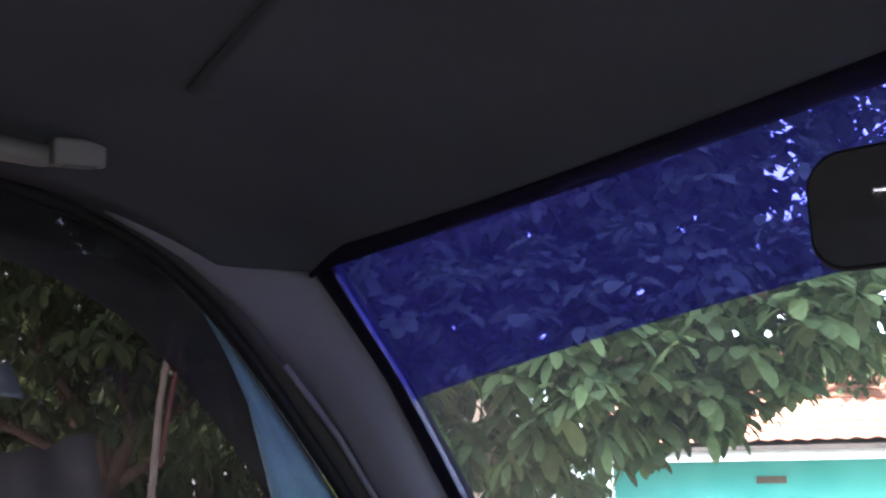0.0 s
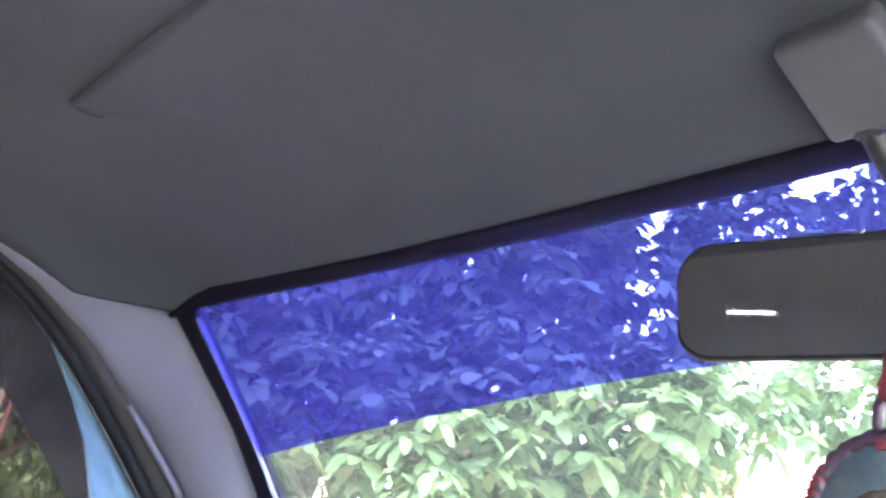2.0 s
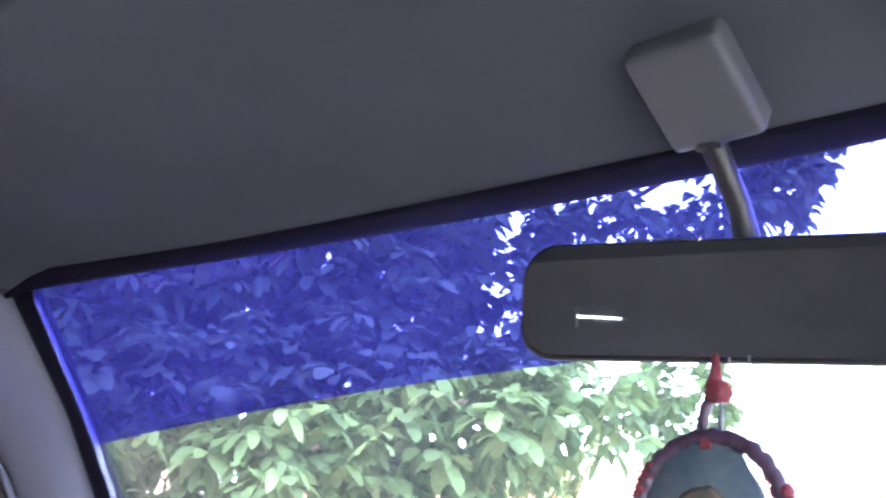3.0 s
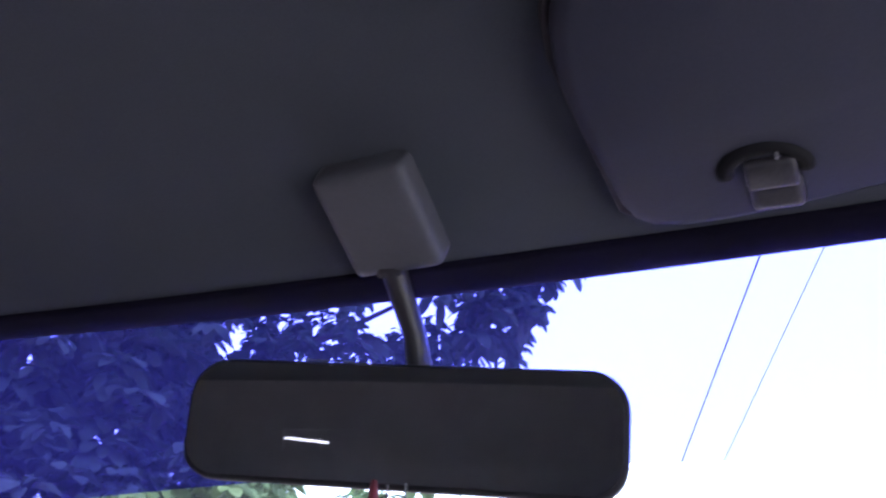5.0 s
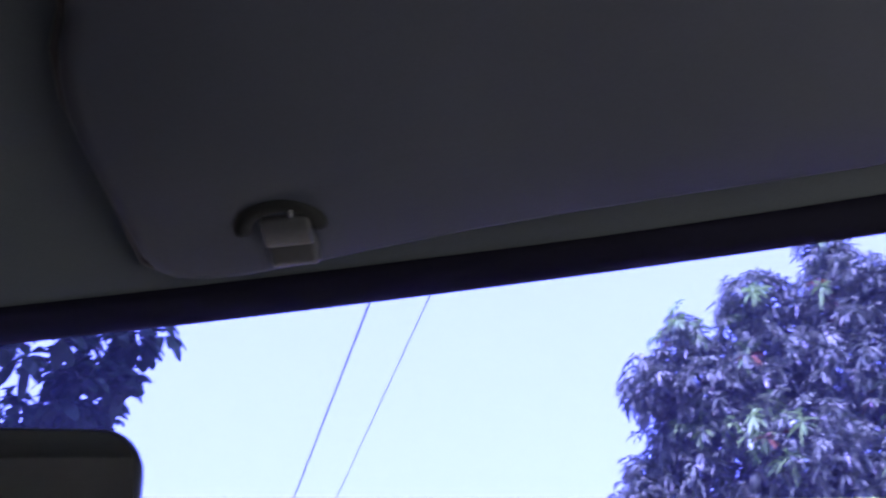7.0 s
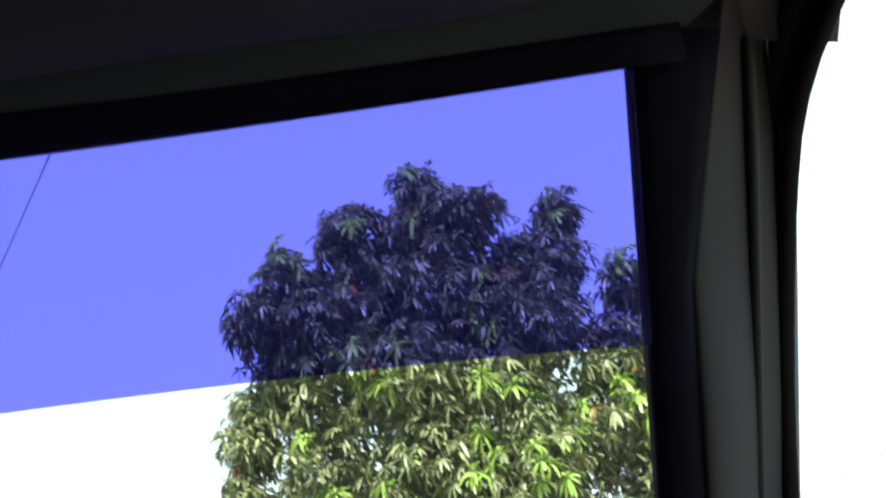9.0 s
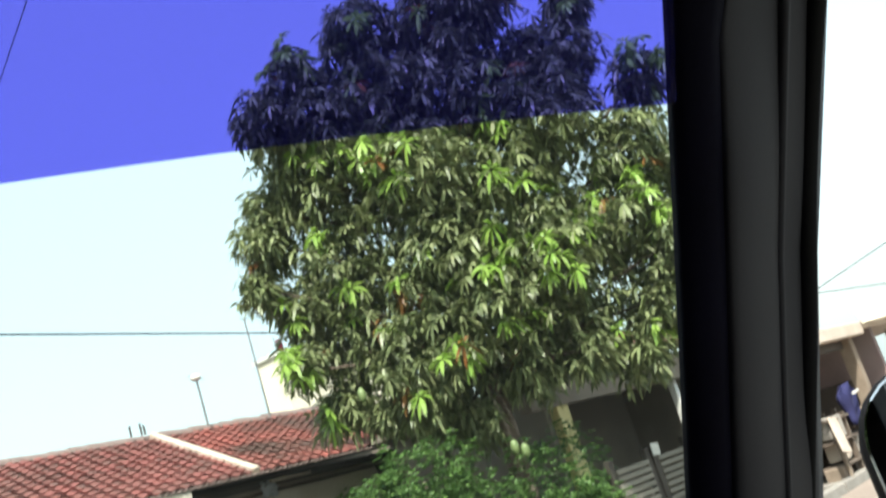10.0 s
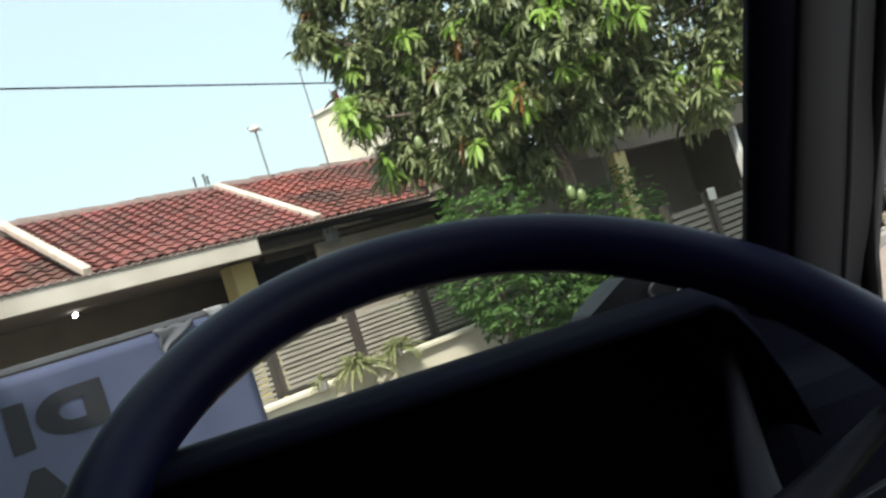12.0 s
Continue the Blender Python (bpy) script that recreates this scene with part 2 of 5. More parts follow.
M_NAVY = surface("navy_cloth", (0.008, 0.009, 0.050), (0.016, 0.018, 0.085), 0.85, 5, 100, 0.4, depth=0.004)
M_VIOLET = surface("violet_plastic", (0.085, 0.070, 0.18), (0.13, 0.11, 0.26), 0.45, 5, 100, 0.1)
M_BANNER = surface("grey_blue_banner", (0.047, 0.056, 0.108), (0.066, 0.076, 0.134), 0.6, 1.5, 40, 0.2, depth=0.004)
M_INK = surface("dark_ink", (0.007, 0.007, 0.010), (0.013, 0.013, 0.018), 0.8, 4, 60, 0.1)
M_CLEAR = surface("greyed_plastic_sheet", (0.19, 0.19, 0.195), (0.30, 0.30, 0.31), 0.5, 4, 60, 0.2)
M_SHEET = surface("dark_hung_sheet", (0.028, 0.027, 0.030), (0.05, 0.048, 0.052), 0.8, 3, 60, 0.3, depth=0.005)
M_TARP = surface("blue_grey_tarpaulin", (0.045, 0.058, 0.074), (0.08, 0.096, 0.116), 0.6, 3, 60, 0.2, depth=0.005)
M_DARKTARP = surface("dark_grey_sheet", (0.065, 0.065, 0.073), (0.11, 0.11, 0.12), 0.7, 3, 60, 0.2, depth=0.005)
M_CABLE = surface("black_cable", (0.012, 0.012, 0.014), (0.03, 0.03, 0.03), 0.7, 4, 60, 0.0)
M_STEEL = surface("dull_steel", (0.18, 0.18, 0.18), (0.32, 0.32, 0.32), 0.5, 8, 80, 0.1, metal=0.6)
M_BARK = surface("bark", (0.07, 0.052, 0.038), (0.17, 0.13, 0.10), 0.95, 5, 40, 0.9, depth=0.02)
M_MANGO = leafy("mango_leaf", ((0.135, 0.172, 0.072), (0.190, 0.230, 0.098), (0.250, 0.290, 0.130), (0.33, 0.355, 0.178)), 0.42, 0.3)
M_MANGO_PALE = leafy("pale_mango_leaf", ((0.25, 0.30, 0.13), (0.33, 0.38, 0.17), (0.41, 0.45, 0.23)), 0.40, 0.3)
M_MANGO_NEW = leafy("young_mango_leaf", ((0.31, 0.51, 0.09), (0.45, 0.64, 0.14), (0.36, 0.57, 0.11)), 0.35, 0.42)
M_MANGO_RED = leafy("copper_mango_leaf", ((0.26, 0.09, 0.03), (0.32, 0.16, 0.04), (0.22, 0.10, 0.05)), 0.4, 0.3)
M_BROAD = leafy("broad_leaf", ((0.058, 0.094, 0.038), (0.082, 0.130, 0.050), (0.108, 0.165, 0.062), (0.145, 0.208, 0.085)), 0.8, 0.5)
M_HEDGE = leafy("hedge_leaf", ((0.070, 0.142, 0.036), (0.112, 0.215, 0.053), (0.185, 0.32, 0.078)), 0.5, 0.35)
M_SPIDER = leafy("strap_leaf", ((0.16, 0.20, 0.06), (0.32, 0.32, 0.14), (0.24, 0.26, 0.10)), 0.5, 0.3)
M_SAPLING = surface("pale_sapling_bark", (0.19, 0.175, 0.145), (0.30, 0.275, 0.235), 0.9, 14, 90, 0.5, depth=0.006)
M_REDBARK = surface("reddish_bark", (0.10, 0.035, 0.035), (0.20, 0.085, 0.08), 0.85, 14, 90, 0.5, depth=0.006)
M_FRUIT = surface("green_mango_skin", (0.12, 0.17, 0.06), (0.18, 0.23, 0.09), 0.4, 8, 60, 0.05)
M_BULB = lit("lit_bulb", (1.0, 0.97, 0.9), 12.0)


# ---- building helpers ----
def thing(name, label, category, group="", kind="", at=None):
    """An empty at the base of a thing, which holds its parts."""
    ob = new(name)
    ob.empty_display_size = 0.1
    if at is not None:
        ob.matrix_basis = at
    return tagged(ob, label, category, group, kind)


def part(name, bm, material, parent=None, label="", smooth=False):
    """Links a bmesh as one mesh object under a thing or a part."""
    me = bpy.data.meshes.new(name)
    if smooth:
        for f in bm.faces:
            f.smooth = True
    bm.to_mesh(me)
    bm.free()
    me.materials.append(material)
    ob = new(name, me)
    ob.parent = parent
    if label:
        tagged(ob, label)
    return ob


def piece(name, me, parent, m):
    ob = new(name, me)
    ob.parent = parent
    ob.matrix_basis = m
    return ob


def raw(name, verts, faces, material, parent=None, smooth=False):
    """A mesh object straight from arrays."""
    me = bpy.data.meshes.new(name)
    me.from_pydata(verts, [], faces)
    if smooth:
        me.polygons.foreach_set("use_smooth", [True] * len(me.polygons))
    me.materials.append(material)
    me.update()
    ob = new(name, me)
    ob.parent = parent
    return ob


def box(size, at=None, bevel=0.0, seg=2, bm=None):
    """A block, bevelled, with its pose."""
    b = bmesh.new()
    bmesh.ops.create_cube(b, size=1.0, matrix=Matrix.Diagonal((*size, 1)))
    if bevel:
        bmesh.ops.bevel(b, geom=b.edges[:], offset=bevel, segments=seg, profile=0.6, affect="EDGES")
    if at is not None:
        b.transform(at)
    if bm is None:
        return b
    me = bpy.data.meshes.new("tmp")
    b.to_mesh(me)
    b.free()
    bm.from_mesh(me)
    bpy.data.meshes.remove(me)
    return bm


def tube(points, radii, sides=8, bm=None, cap=True):
    """A round bar along points, with a radius at each."""
    bm = bm or bmesh.new()
    pts = [Vector(p) for p in points]
    radii = [float(r) for r in radii] if hasattr(radii, "__len__") else [float(radii)] * len(pts)
    rings, side = [], None
    for i, p in enumerate(pts):
        d = (pts[min(i + 1, len(pts) - 1)] - pts[max(i - 1, 0)]).normalized()
        if side is None:
            side = d.orthogonal().normalized()
        side = (side - d * side.dot(d)).normalized()
        up = d.cross(side)
        rings.append([bm.verts.new(p + radii[i] * (math.cos(a) * side + math.sin(a) * up)) for a in np.linspace(0, 2 * math.pi, sides, endpoint=False)])
    for a, b in zip(rings, rings[1:]):
        for k in range(sides):
            bm.faces.new((a[k], a[(k + 1) % sides], b[(k + 1) % sides], b[k]))
    if cap:
        bm.faces.new(rings[0][::-1])
        bm.faces.new(rings[-1])
    return bm


def sheet(rows, thick=0.0, out=None):
    """A surface through rows of points; thick gives it a second skin along out, with closed rims."""
    bm = bmesh.new()
    top = [[bm.verts.new(p) for p in r] for r in rows]
    nr, nc = len(rows), len(rows[0])
    for i in range(nr - 1):
        for j in range(nc - 1):
            bm.faces.new((top[i][j], top[i][j + 1], top[i + 1][j + 1], top[i + 1][j]))
    if thick:
        o = Vector(out).normalized() * thick
        low = [[bm.verts.new(Vector(p) + o) for p in r] for r in rows]
        for i in range(nr - 1):
            for j in range(nc - 1):
                bm.faces.new((low[i][j], low[i + 1][j], low[i + 1][j + 1], low[i][j + 1]))
        for i in range(nr - 1):
            for j in (0, nc - 1):
                bm.faces.new((top[i][j], top[i + 1][j], low[i + 1][j], low[i][j]))
        for j in range(nc - 1):
            for i in (0, nr - 1):
                bm.faces.new((top[i][j], low[i][j], low[i][j + 1], top[i][j + 1]))
    bmesh.ops.recalc_face_normals(bm, faces=bm.faces[:])
    return bm


POINTED = ((0.35, 0.5), (0.7, 0.42))
ROUNDED = ((0.25, 0.26), (0.6, 0.5), (0.88, 0.4))


def leaves(base, way, length, width, droop, rng, curl=0.25, shape=POINTED):
    """Arrays of leaves: each a bent blade with its half widths along its length. base and way are rows of points and directions."""
    k, m = len(base), 2 * len(shape) + 2
    way = way / np.linalg.norm(way, axis=1, keepdims=True)
    ln = length * rng.uniform(0.7, 1.25, (k, 1))
    up = np.array([0, 0, 1.0]) + rng.normal(0, 0.35, (k, 3))
    side = np.cross(way, up)
    side /= np.linalg.norm(side, axis=1, keepdims=True) + 1e-9
    nor = np.cross(side, way)
    dr = np.array([0, 0, -1.0]) * droop * ln

    def at(t, w):
        return base + way * ln * t + dr * t * t + side * (w * width * ln) + nor * (abs(w) * curl * width * ln)

    v = np.stack([at(0, 0)] + [at(t, s * w) for t, w in shape for s in (-1, 1)] + [at(1.0, 0)], 1).reshape(-1, 3)
    o = (np.arange(k) * m)[:, None]
    tri = np.concatenate([o + [0, 2, 1], o + [m - 3, m - 2, m - 1]]).tolist()
    quad = []
    for q in range(len(shape) - 1):
        quad += (o + [1 + 2 * q, 2 + 2 * q, 4 + 2 * q, 3 + 2 * q]).tolist()
    return v.tolist(), tri + quad


def rosettes(centres, outward, per, length, width, droop, rng, spread=0.9, shape=POINTED):
    """Leaves that fan out round each twig's tip and droop."""
    k = len(centres)
    c = np.repeat(centres, per, 0)
    ax = np.repeat(outward, per, 0)
    turn = (np.tile(np.arange(per), k) + rng.uniform(0, 0.6, k * per)) * (2 * math.pi / per) + np.repeat(rng.uniform(0, 6.3, k), per)
    lift = rng.uniform(-0.25, 0.75, k * per)
    d = np.stack([np.cos(turn), np.sin(turn), lift], 1) * spread + ax * 0.55 + rng.normal(0, 0.12, (k * per, 3))
    c = c + d * 0.02 + rng.normal(0, length * 0.06, c.shape)
    return leaves(c, d, length, width, droop, rng, shape=shape)

# ---- the van's cabin ----
def roof_z(y):
    """Height of the cabin's lining in its middle, by distance ahead."""
    return float(np.interp(-y, (-0.07, 0, 0.05, 0.15, 0.3, 0.6, 3), (1.742, 1.757, 1.783, 1.815, 1.84, 1.855, 1.86)))


def door_z(y, x=-1.0):
    """Height of the door opening's edge along the cabin's side."""
    if x > 0:
        return float(np.interp(y, (-2.3, -0.33, -0.2, -0.1, -0.03, 0.03, 0.1), (1.80, 1.80, 1.79, 1.778, 1.755, 1.714, 1.62)))
    return float(np.interp(y, (-2.3, -0.33, -0.24, -0.186, -0.121, -0.042, 0.0, 0.044), (1.80, 1.803, 1.793, 1.777, 1.751, 1.70, 1.655, 1.60)))


def lining(x, y):
    f = max(0.0, (abs(x) - 0.58) / 0.14)
    return roof_z(y) - (roof_z(y) - door_z(y, x) - 0.012) * min(1.0, f) ** 1.6 - 0.006 * (x / 0.6) ** 2


def header_y(x):
    return 0.012 - 0.028 * (x / 0.62) ** 2


def front_y(x):
    """The lining's front edge: the header, cut back where the pillars take over."""
    return header_y(x) - 1.25 * max(0.0, abs(x) - 0.640)


def glass(x, z):
    """The windscreen's surface: how far ahead it lies."""
    return 0.0607 * (1 - (x / 0.6) ** 2) + (1.75 - z) * 0.669


def glass_top(x):
    return 1.75 + 0.0118 * (1 - (x / 0.6) ** 2)


XS = [round(-0.71 + 1.42 * k / 56, 4) for k in range(57)]
rows = []
for k in range(49):
    w = (k / 48) ** 1.7
    rows.append([(x, front_y(x) * (1 - w) - 2.2 * w, lining(x, front_y(x) * (1 - w) - 2.2 * w)) for x in XS])
tagged(part("ceiling", sheet(rows, 0.03, (0, 0, 1)), M_LINING, None, smooth=True), "grey cloth headliner of the van cabin", "headliner", kind="structure")

# painted roof over the lining
rows = []
for x in np.linspace(-0.745, 0.745, 23):
    xe = min(0.612, abs(x))
    drop = 0.012 * max(0.0, (abs(x) - 0.60) / 0.145) ** 2
    fy, fz = glass(xe, glass_top(xe)) + 0.006, glass_top(xe) + 0.016
    rows.append([(x, y, z - drop) for y, z in ((fy, fz), (fy - 0.02, fz + 0.02), (fy - 0.10, fz + 0.075), (-0.25, 1.90), (-0.6, 1.925), (-2.3, 1.925))])
van_roof = part("roof", sheet(rows, 0.012, (0, 0, 1)), M_PAINT, None, smooth=True)
van_roof.data.materials.append(M_BODY)
for f in van_roof.data.polygons:
    f.material_index = 1 if f.normal.z < 0 else 0
tagged(van_roof, "white painted steel roof of the van", "roof", kind="structure")

# windscreen with its black border and the violet film across the top
windscreen = thing("window_1", "raked van windscreen with violet sun film along the top", "windscreen", kind="structure")
GX = [round(-0.634 + 1.246 * k / 40, 4) for k in range(41)]
rows = [[(x, glass(x, z0), z0) for x in GX for z0 in (glass_top(x) * (1 - w) + 1.16 * w,)] for w in np.linspace(-0.03, 1, 14)]
pane = part("pane", sheet(rows, 0.005, (0, 0.8, 0.6)), M_WINDSCREEN, windscreen, smooth=True)
pane.visible_shadow = False


def lean(z):
    """How far the glass widens towards its upper corner on the passenger side."""
    return 0.019 * min(1.0, max(0.0, (z - 1.635) / 0.11))


def film_low(x):
    return 1.6734 - 0.0459 * (x / 0.6) ** 2


rows = [[(x - lean(z0) * max(0.0, (-x - 0.5) / 0.1015), glass(x, z0) - 0.006, z0 - 0.004) for x in np.linspace(-0.6015, 0.6015, 41) for z0 in (glass_top(x) * (1 - w) + film_low(x) * w,)] for w in np.linspace(-0.25, 1, 6)]
part("sun_film", sheet(rows, 0.0012, (0, 0.8, 0.6)), M_FILM, windscreen, "violet translucent sun film", smooth=True)
BX = [round(-0.640 + 1.268 * k / 44, 4) for k in range(45)]
rows = []
back = lambda x: header_y(x) - 0.0025
for w in np.linspace(0, 1, 7):
    rows.append([(x, back(x) * (1 - w) + (glass(min(0.612, abs(x)), glass_top(min(0.612, abs(x)))) - 0.0095) * w, (lining(x, back(x)) - 0.0012) * (1 - w) + (glass_top(min(0.612, abs(x))) - 0.0065 - 0.0035 * min(1.0, max(0.0, (x + 0.5) / 0.4))) * w - 0.004 * math.sin(w * math.pi)) for x in BX])
part("border", sheet(rows, 0.01, (0, 0.5, 1)), M_FRIT, windscreen, "black rubber and ceramic border", smooth=True)

for side, name in ((-1, "left"), (1, "right")):
    edge_in = lambda z: Vector((side * (0.603 + (lean(z) if side < 0 else 0.0)), glass(0.603, z) - 0.004, z))
    edge_out = lambda z: Vector((side * (0.629 + 0.026 * max(0.0, (z - 1.65) / 0.1)), glass(0.603, z) - 0.008, z))
    zs = np.linspace(1.757, 1.12, 24)
    rows = [[edge_in(z).lerp(edge_out(z), w) - Vector((0, 0.004 * math.sin(w * math.pi), 0)) for w in (0, 0.25, 0.5, 0.75, 1)] for z in zs]
    part("border", sheet(rows, 0.008, (0, 1, 0.3)), M_FRIT, windscreen, smooth=True)
    if side < 0:
        # added strip that stands in for the bright glint down the left edge
        rows = [[(-0.6035 - lean(z) + 0.0055 * w, glass(0.603 - 0.0055 * w, z) - 0.009, z) for w in (0, 0.5, 1)] for z in np.linspace(1.738, 1.14, 20)]
        strip = part("edge_glint", sheet(rows, 0.001, (0, 1, 0.3)), M_EDGE_GLINT, windscreen, "pale clear strip added for the glint along the glass edge", smooth=True)
        strip.visible_shadow = False
        door_edge = lambda z: Vector((-0.705, float(np.interp(-z, (-1.785, -1.757, -1.712, -1.66, -1.594, -1.535, -1.4, -1.1), (-0.20, -0.13, -0.062, -0.006, 0.056, 0.10, 0.20, 0.42))), z))
    else:
        door_edge = lambda z: Vector((0.693, float(np.interp(-z, (-1.785, -1.757, -1.719, -1.546, -1.459, -1.415, -1.1), (-0.01, 0.01, 0.036, 0.165, 0.220, 0.246, 0.45))), z))

    def pillar(z, w):
        bulge = min(1.0, max(0.0, (1.75 - z) / 0.16)) ** 1.5
        return edge_out(z).lerp(door_edge(z), w) - Vector((side * 0.010, 0.014, 0)) * bulge * max(0.0, math.sin(w * math.pi)) ** 0.7 + Vector((0, 0, 0.004 * (1 - bulge)))

    rows = [[pillar(z, w) for w in np.linspace(0, 1, 9)] + [door_edge(z) + Vector((side * 0.035, 0.02, 0))] for z in np.linspace(1.785, 1.12, 40)]
    # the right trim takes the copy with shade in its colour
    ob = part("trim_pillar_" + name, sheet(rows, 0.02, (side, 1, 0)), M_TRIM if side < 0 else M_PILLAR_SHADED, None, smooth=True)
    tagged(ob, "smooth pale grey plastic windscreen pillar trim" if side < 0 else "smooth grey plastic windscreen pillar trim coloured darker for its shade", "pillar trim", kind="structure")
    # the raised lip along the pillar's door side
    lip = [door_edge(z) - Vector((side * 0.009, 0.007, 0)) for z in np.linspace(1.66 if side < 0 else 1.76, 1.14, 24)]
    tagged(part("trim_lip_" + name, tube(lip, 0.0035, 8), M_TRIM if side < 0 else M_PILLAR_SHADED, None, smooth=True), "thin raised lip on the pillar trim", "trim", kind="structure")

# left door: opening edge, seal, frame and glass
DOOR_L = [(-1.35, 1.795), (-0.8, 1.80), (-0.33, 1.802), (-0.242, 1.788), (-0.188, 1.771), (-0.13, 1.742), (-0.07, 1.692), (-0.02, 1.638), (0.025, 1.585), (0.07, 1.53), (0.2, 1.36), (0.33, 1.18), (0.37, 1.10)]
DOOR_R = [(-1.35, 1.795), (-0.8, 1.80), (-0.33, 1.80), (-0.2, 1.79), (-0.1, 1.775), (-0.035, 1.754), (0.024, 1.729), (0.072, 1.678), (0.113, 1.628), (0.156, 1.570), (0.209, 1.488), (0.259, 1.417), (0.291, 1.370), (0.310, 1.318), (0.36, 1.20), (0.38, 1.10)]


def smooth_line(pts, n):
    d = np.r_[0, np.cumsum(np.linalg.norm(np.diff(np.array(pts), axis=0), axis=1))]
    t = np.linspace(0, d[-1], n)
    return [(float(np.interp(s, d, [p[0] for p in pts])), float(np.interp(s, d, [p[1] for p in pts]))) for s in t]


for side, name, line in ((-1, "left", DOOR_L), (1, "right", DOOR_R)):
    pts = smooth_line(line, 90)
    pts = [pts[0]] + [((a[0] + b[0] + c[0]) / 3, (a[1] + b[1] + c[1]) / 3) for a, b, c in zip(pts, pts[1:], pts[2:])] + [pts[-1]]
    door = thing("door_1" if side < 0 else "door_2", "van front door with black window seal", "door", kind="structure")
    rail, seal, skin = [], [], []
    for i, (y, z) in enumerate(pts):
        a, b = pts[max(i - 1, 0)], pts[min(i + 1, len(pts) - 1)]
        n2 = Vector((0, -(b[1] - a[1]), b[0] - a[0])).normalized()
        p = Vector((side * 0.722, y, z))
        off = lambda m, x: p + n2 * m + Vector((side * x, 0, 0))
        rail.append([off(0.058, 0.010), off(0.038, -0.006), off(0.034, -0.015), off(0.024, -0.018), off(0.015, -0.014), off(0.011, -0.006)])
        seal.append([off(0.012, -0.008), off(0.007, -0.011), off(0.001, -0.008), off(0.0, 0.0), off(0.030, 0.022)])
        skin.append([off(0.028, 0.018), off(0.075, 0.034), off(0.085, 0.050)])
    part("rail", sheet(rail), M_RAIL, door, "dark vinyl rail round the door opening", smooth=True)
    part("seal", sheet(seal), M_BLACK, door, "black rubber door seal", smooth=True)
    # glass, below the curved frame down to the sill
    if side < 0:
        rows = [[(-0.735, y, max(1.06, z + 0.004) * (1 - w) + 1.06 * w) for y, z in pts] for w in (0, 0.5, 1)]
        part("pane", sheet(rows, 0.004, (1, 0, 0)), M_DOORGLASS, door)
        rows = []
        for i, (y, z) in enumerate(pts[12:66]):
            a, b = pts[11 + i], pts[13 + i]
            n2 = Vector((0, -(b[1] - a[1]), b[0] - a[0])).normalized()
            rows.append([Vector((-0.750 - 0.006 * w, y, z)) + n2 * (0.02 - (0.068 + 0.0013 * i * (i < 12)) * w) for w in np.linspace(0, 1, 5)])
        vis = part("wind_deflector", sheet(rows, 0.0015, (-1, 0, 0)), M_SMOKE, door, "smoked acrylic wind deflector", smooth=True)
        vis.visible_shadow = False
    # outer skin of the frame and lower panel
    part("door_panel", box((0.06, 1.75, 0.62), pose(side * 0.74, -0.48, 0.74), 0.015), M_BODY, door)
    part("frame", sheet(skin, 0.006, (side, 0, 0)), M_BODY, door)

# pale blue cloth in the door window's front corner
rows = []
for z in np.linspace(1.722, 1.30, 14):
    y0 = float(np.interp(-z, (-1.722, -1.717, -1.634, -1.535, -1.30), (-0.094, -0.092, -0.040, -0.005, 0.07)))
    y1 = max(y0 + 0.002, float(np.interp(-z, (-1.742, -1.692, -1.638, -1.585, -1.53, -1.36, -1.2), (-0.13, -0.07, -0.02, 0.025, 0.07, 0.2, 0.31))))
    rows.append([(-0.7275 + 0.003 * math.sin(j * 1.9 + z * 12), y0 + (y1 - y0) * j / 6, z) for j in range(7)])
tagged(part("sun_shade_cloth", sheet(rows, 0.002, (-1, 0, 0)), M_BLUECLOTH, None, smooth=True), "pale blue sun shade cloth hung against the door window", "sun shade")

# cabin shell behind and below the camera
tagged(part("floor", box((1.6, 3.2, 0.04), pose(0, -0.8, 0.55)), M_BODY), "dark cabin floor", "floor", kind="structure")
bm = box((1.6, 0.04, 1.155), pose(0, -2.22, 1.1075))
for w, h, x, z, tip in ((1.6, 0.30, 0, 1.8845, 0), (0.54, 0.0505, -0.53, 1.7098, 0), (0.945, 0.0505, 0.3275, 1.7098, 0), (0.118, 0.03, -0.2025, 1.6925, 5.5), (0.118, 0.03, -0.2025, 1.7245, 5.5)):
    box((w, 0.04 if not tip else 0.01, h), pose(x, -2.22, z, 0, tip), 0, 2, bm)
tagged(part("wall_rear", bm, M_BODY), "dark rear panel with a slit of daylight at its top", "wall", kind="structure")
for side, name in ((-1, "left"), (1, "right")):
    tagged(part("wall_" + name, box((0.04, 0.84, 1.35), pose(side * 0.76, -1.78, 1.2)), M_BODY), "dark side panel of the cabin", "wall", kind="structure")
tagged(part("wall_front", box((1.5, 0.04, 0.66), pose(0, 0.50, 0.84)), M_BODY), "dark bulkhead under the windscreen", "wall", kind="structure")


# ---- rear-view mirror ----
def rounded(w, h, r, n=6):
    pts = []
    for cx, cy, a0 in ((w / 2 - r, h / 2 - r, 0), (-w / 2 + r, h / 2 - r, 90), (-w / 2 + r, -h / 2 + r, 180), (w / 2 - r, -h / 2 + r, 270)):
        pts += [(cx + r * math.cos(radians(a0 + 90 * k / n)), cy + r * math.sin(radians(a0 + 90 * k / n))) for k in range(n + 1)]
    return pts


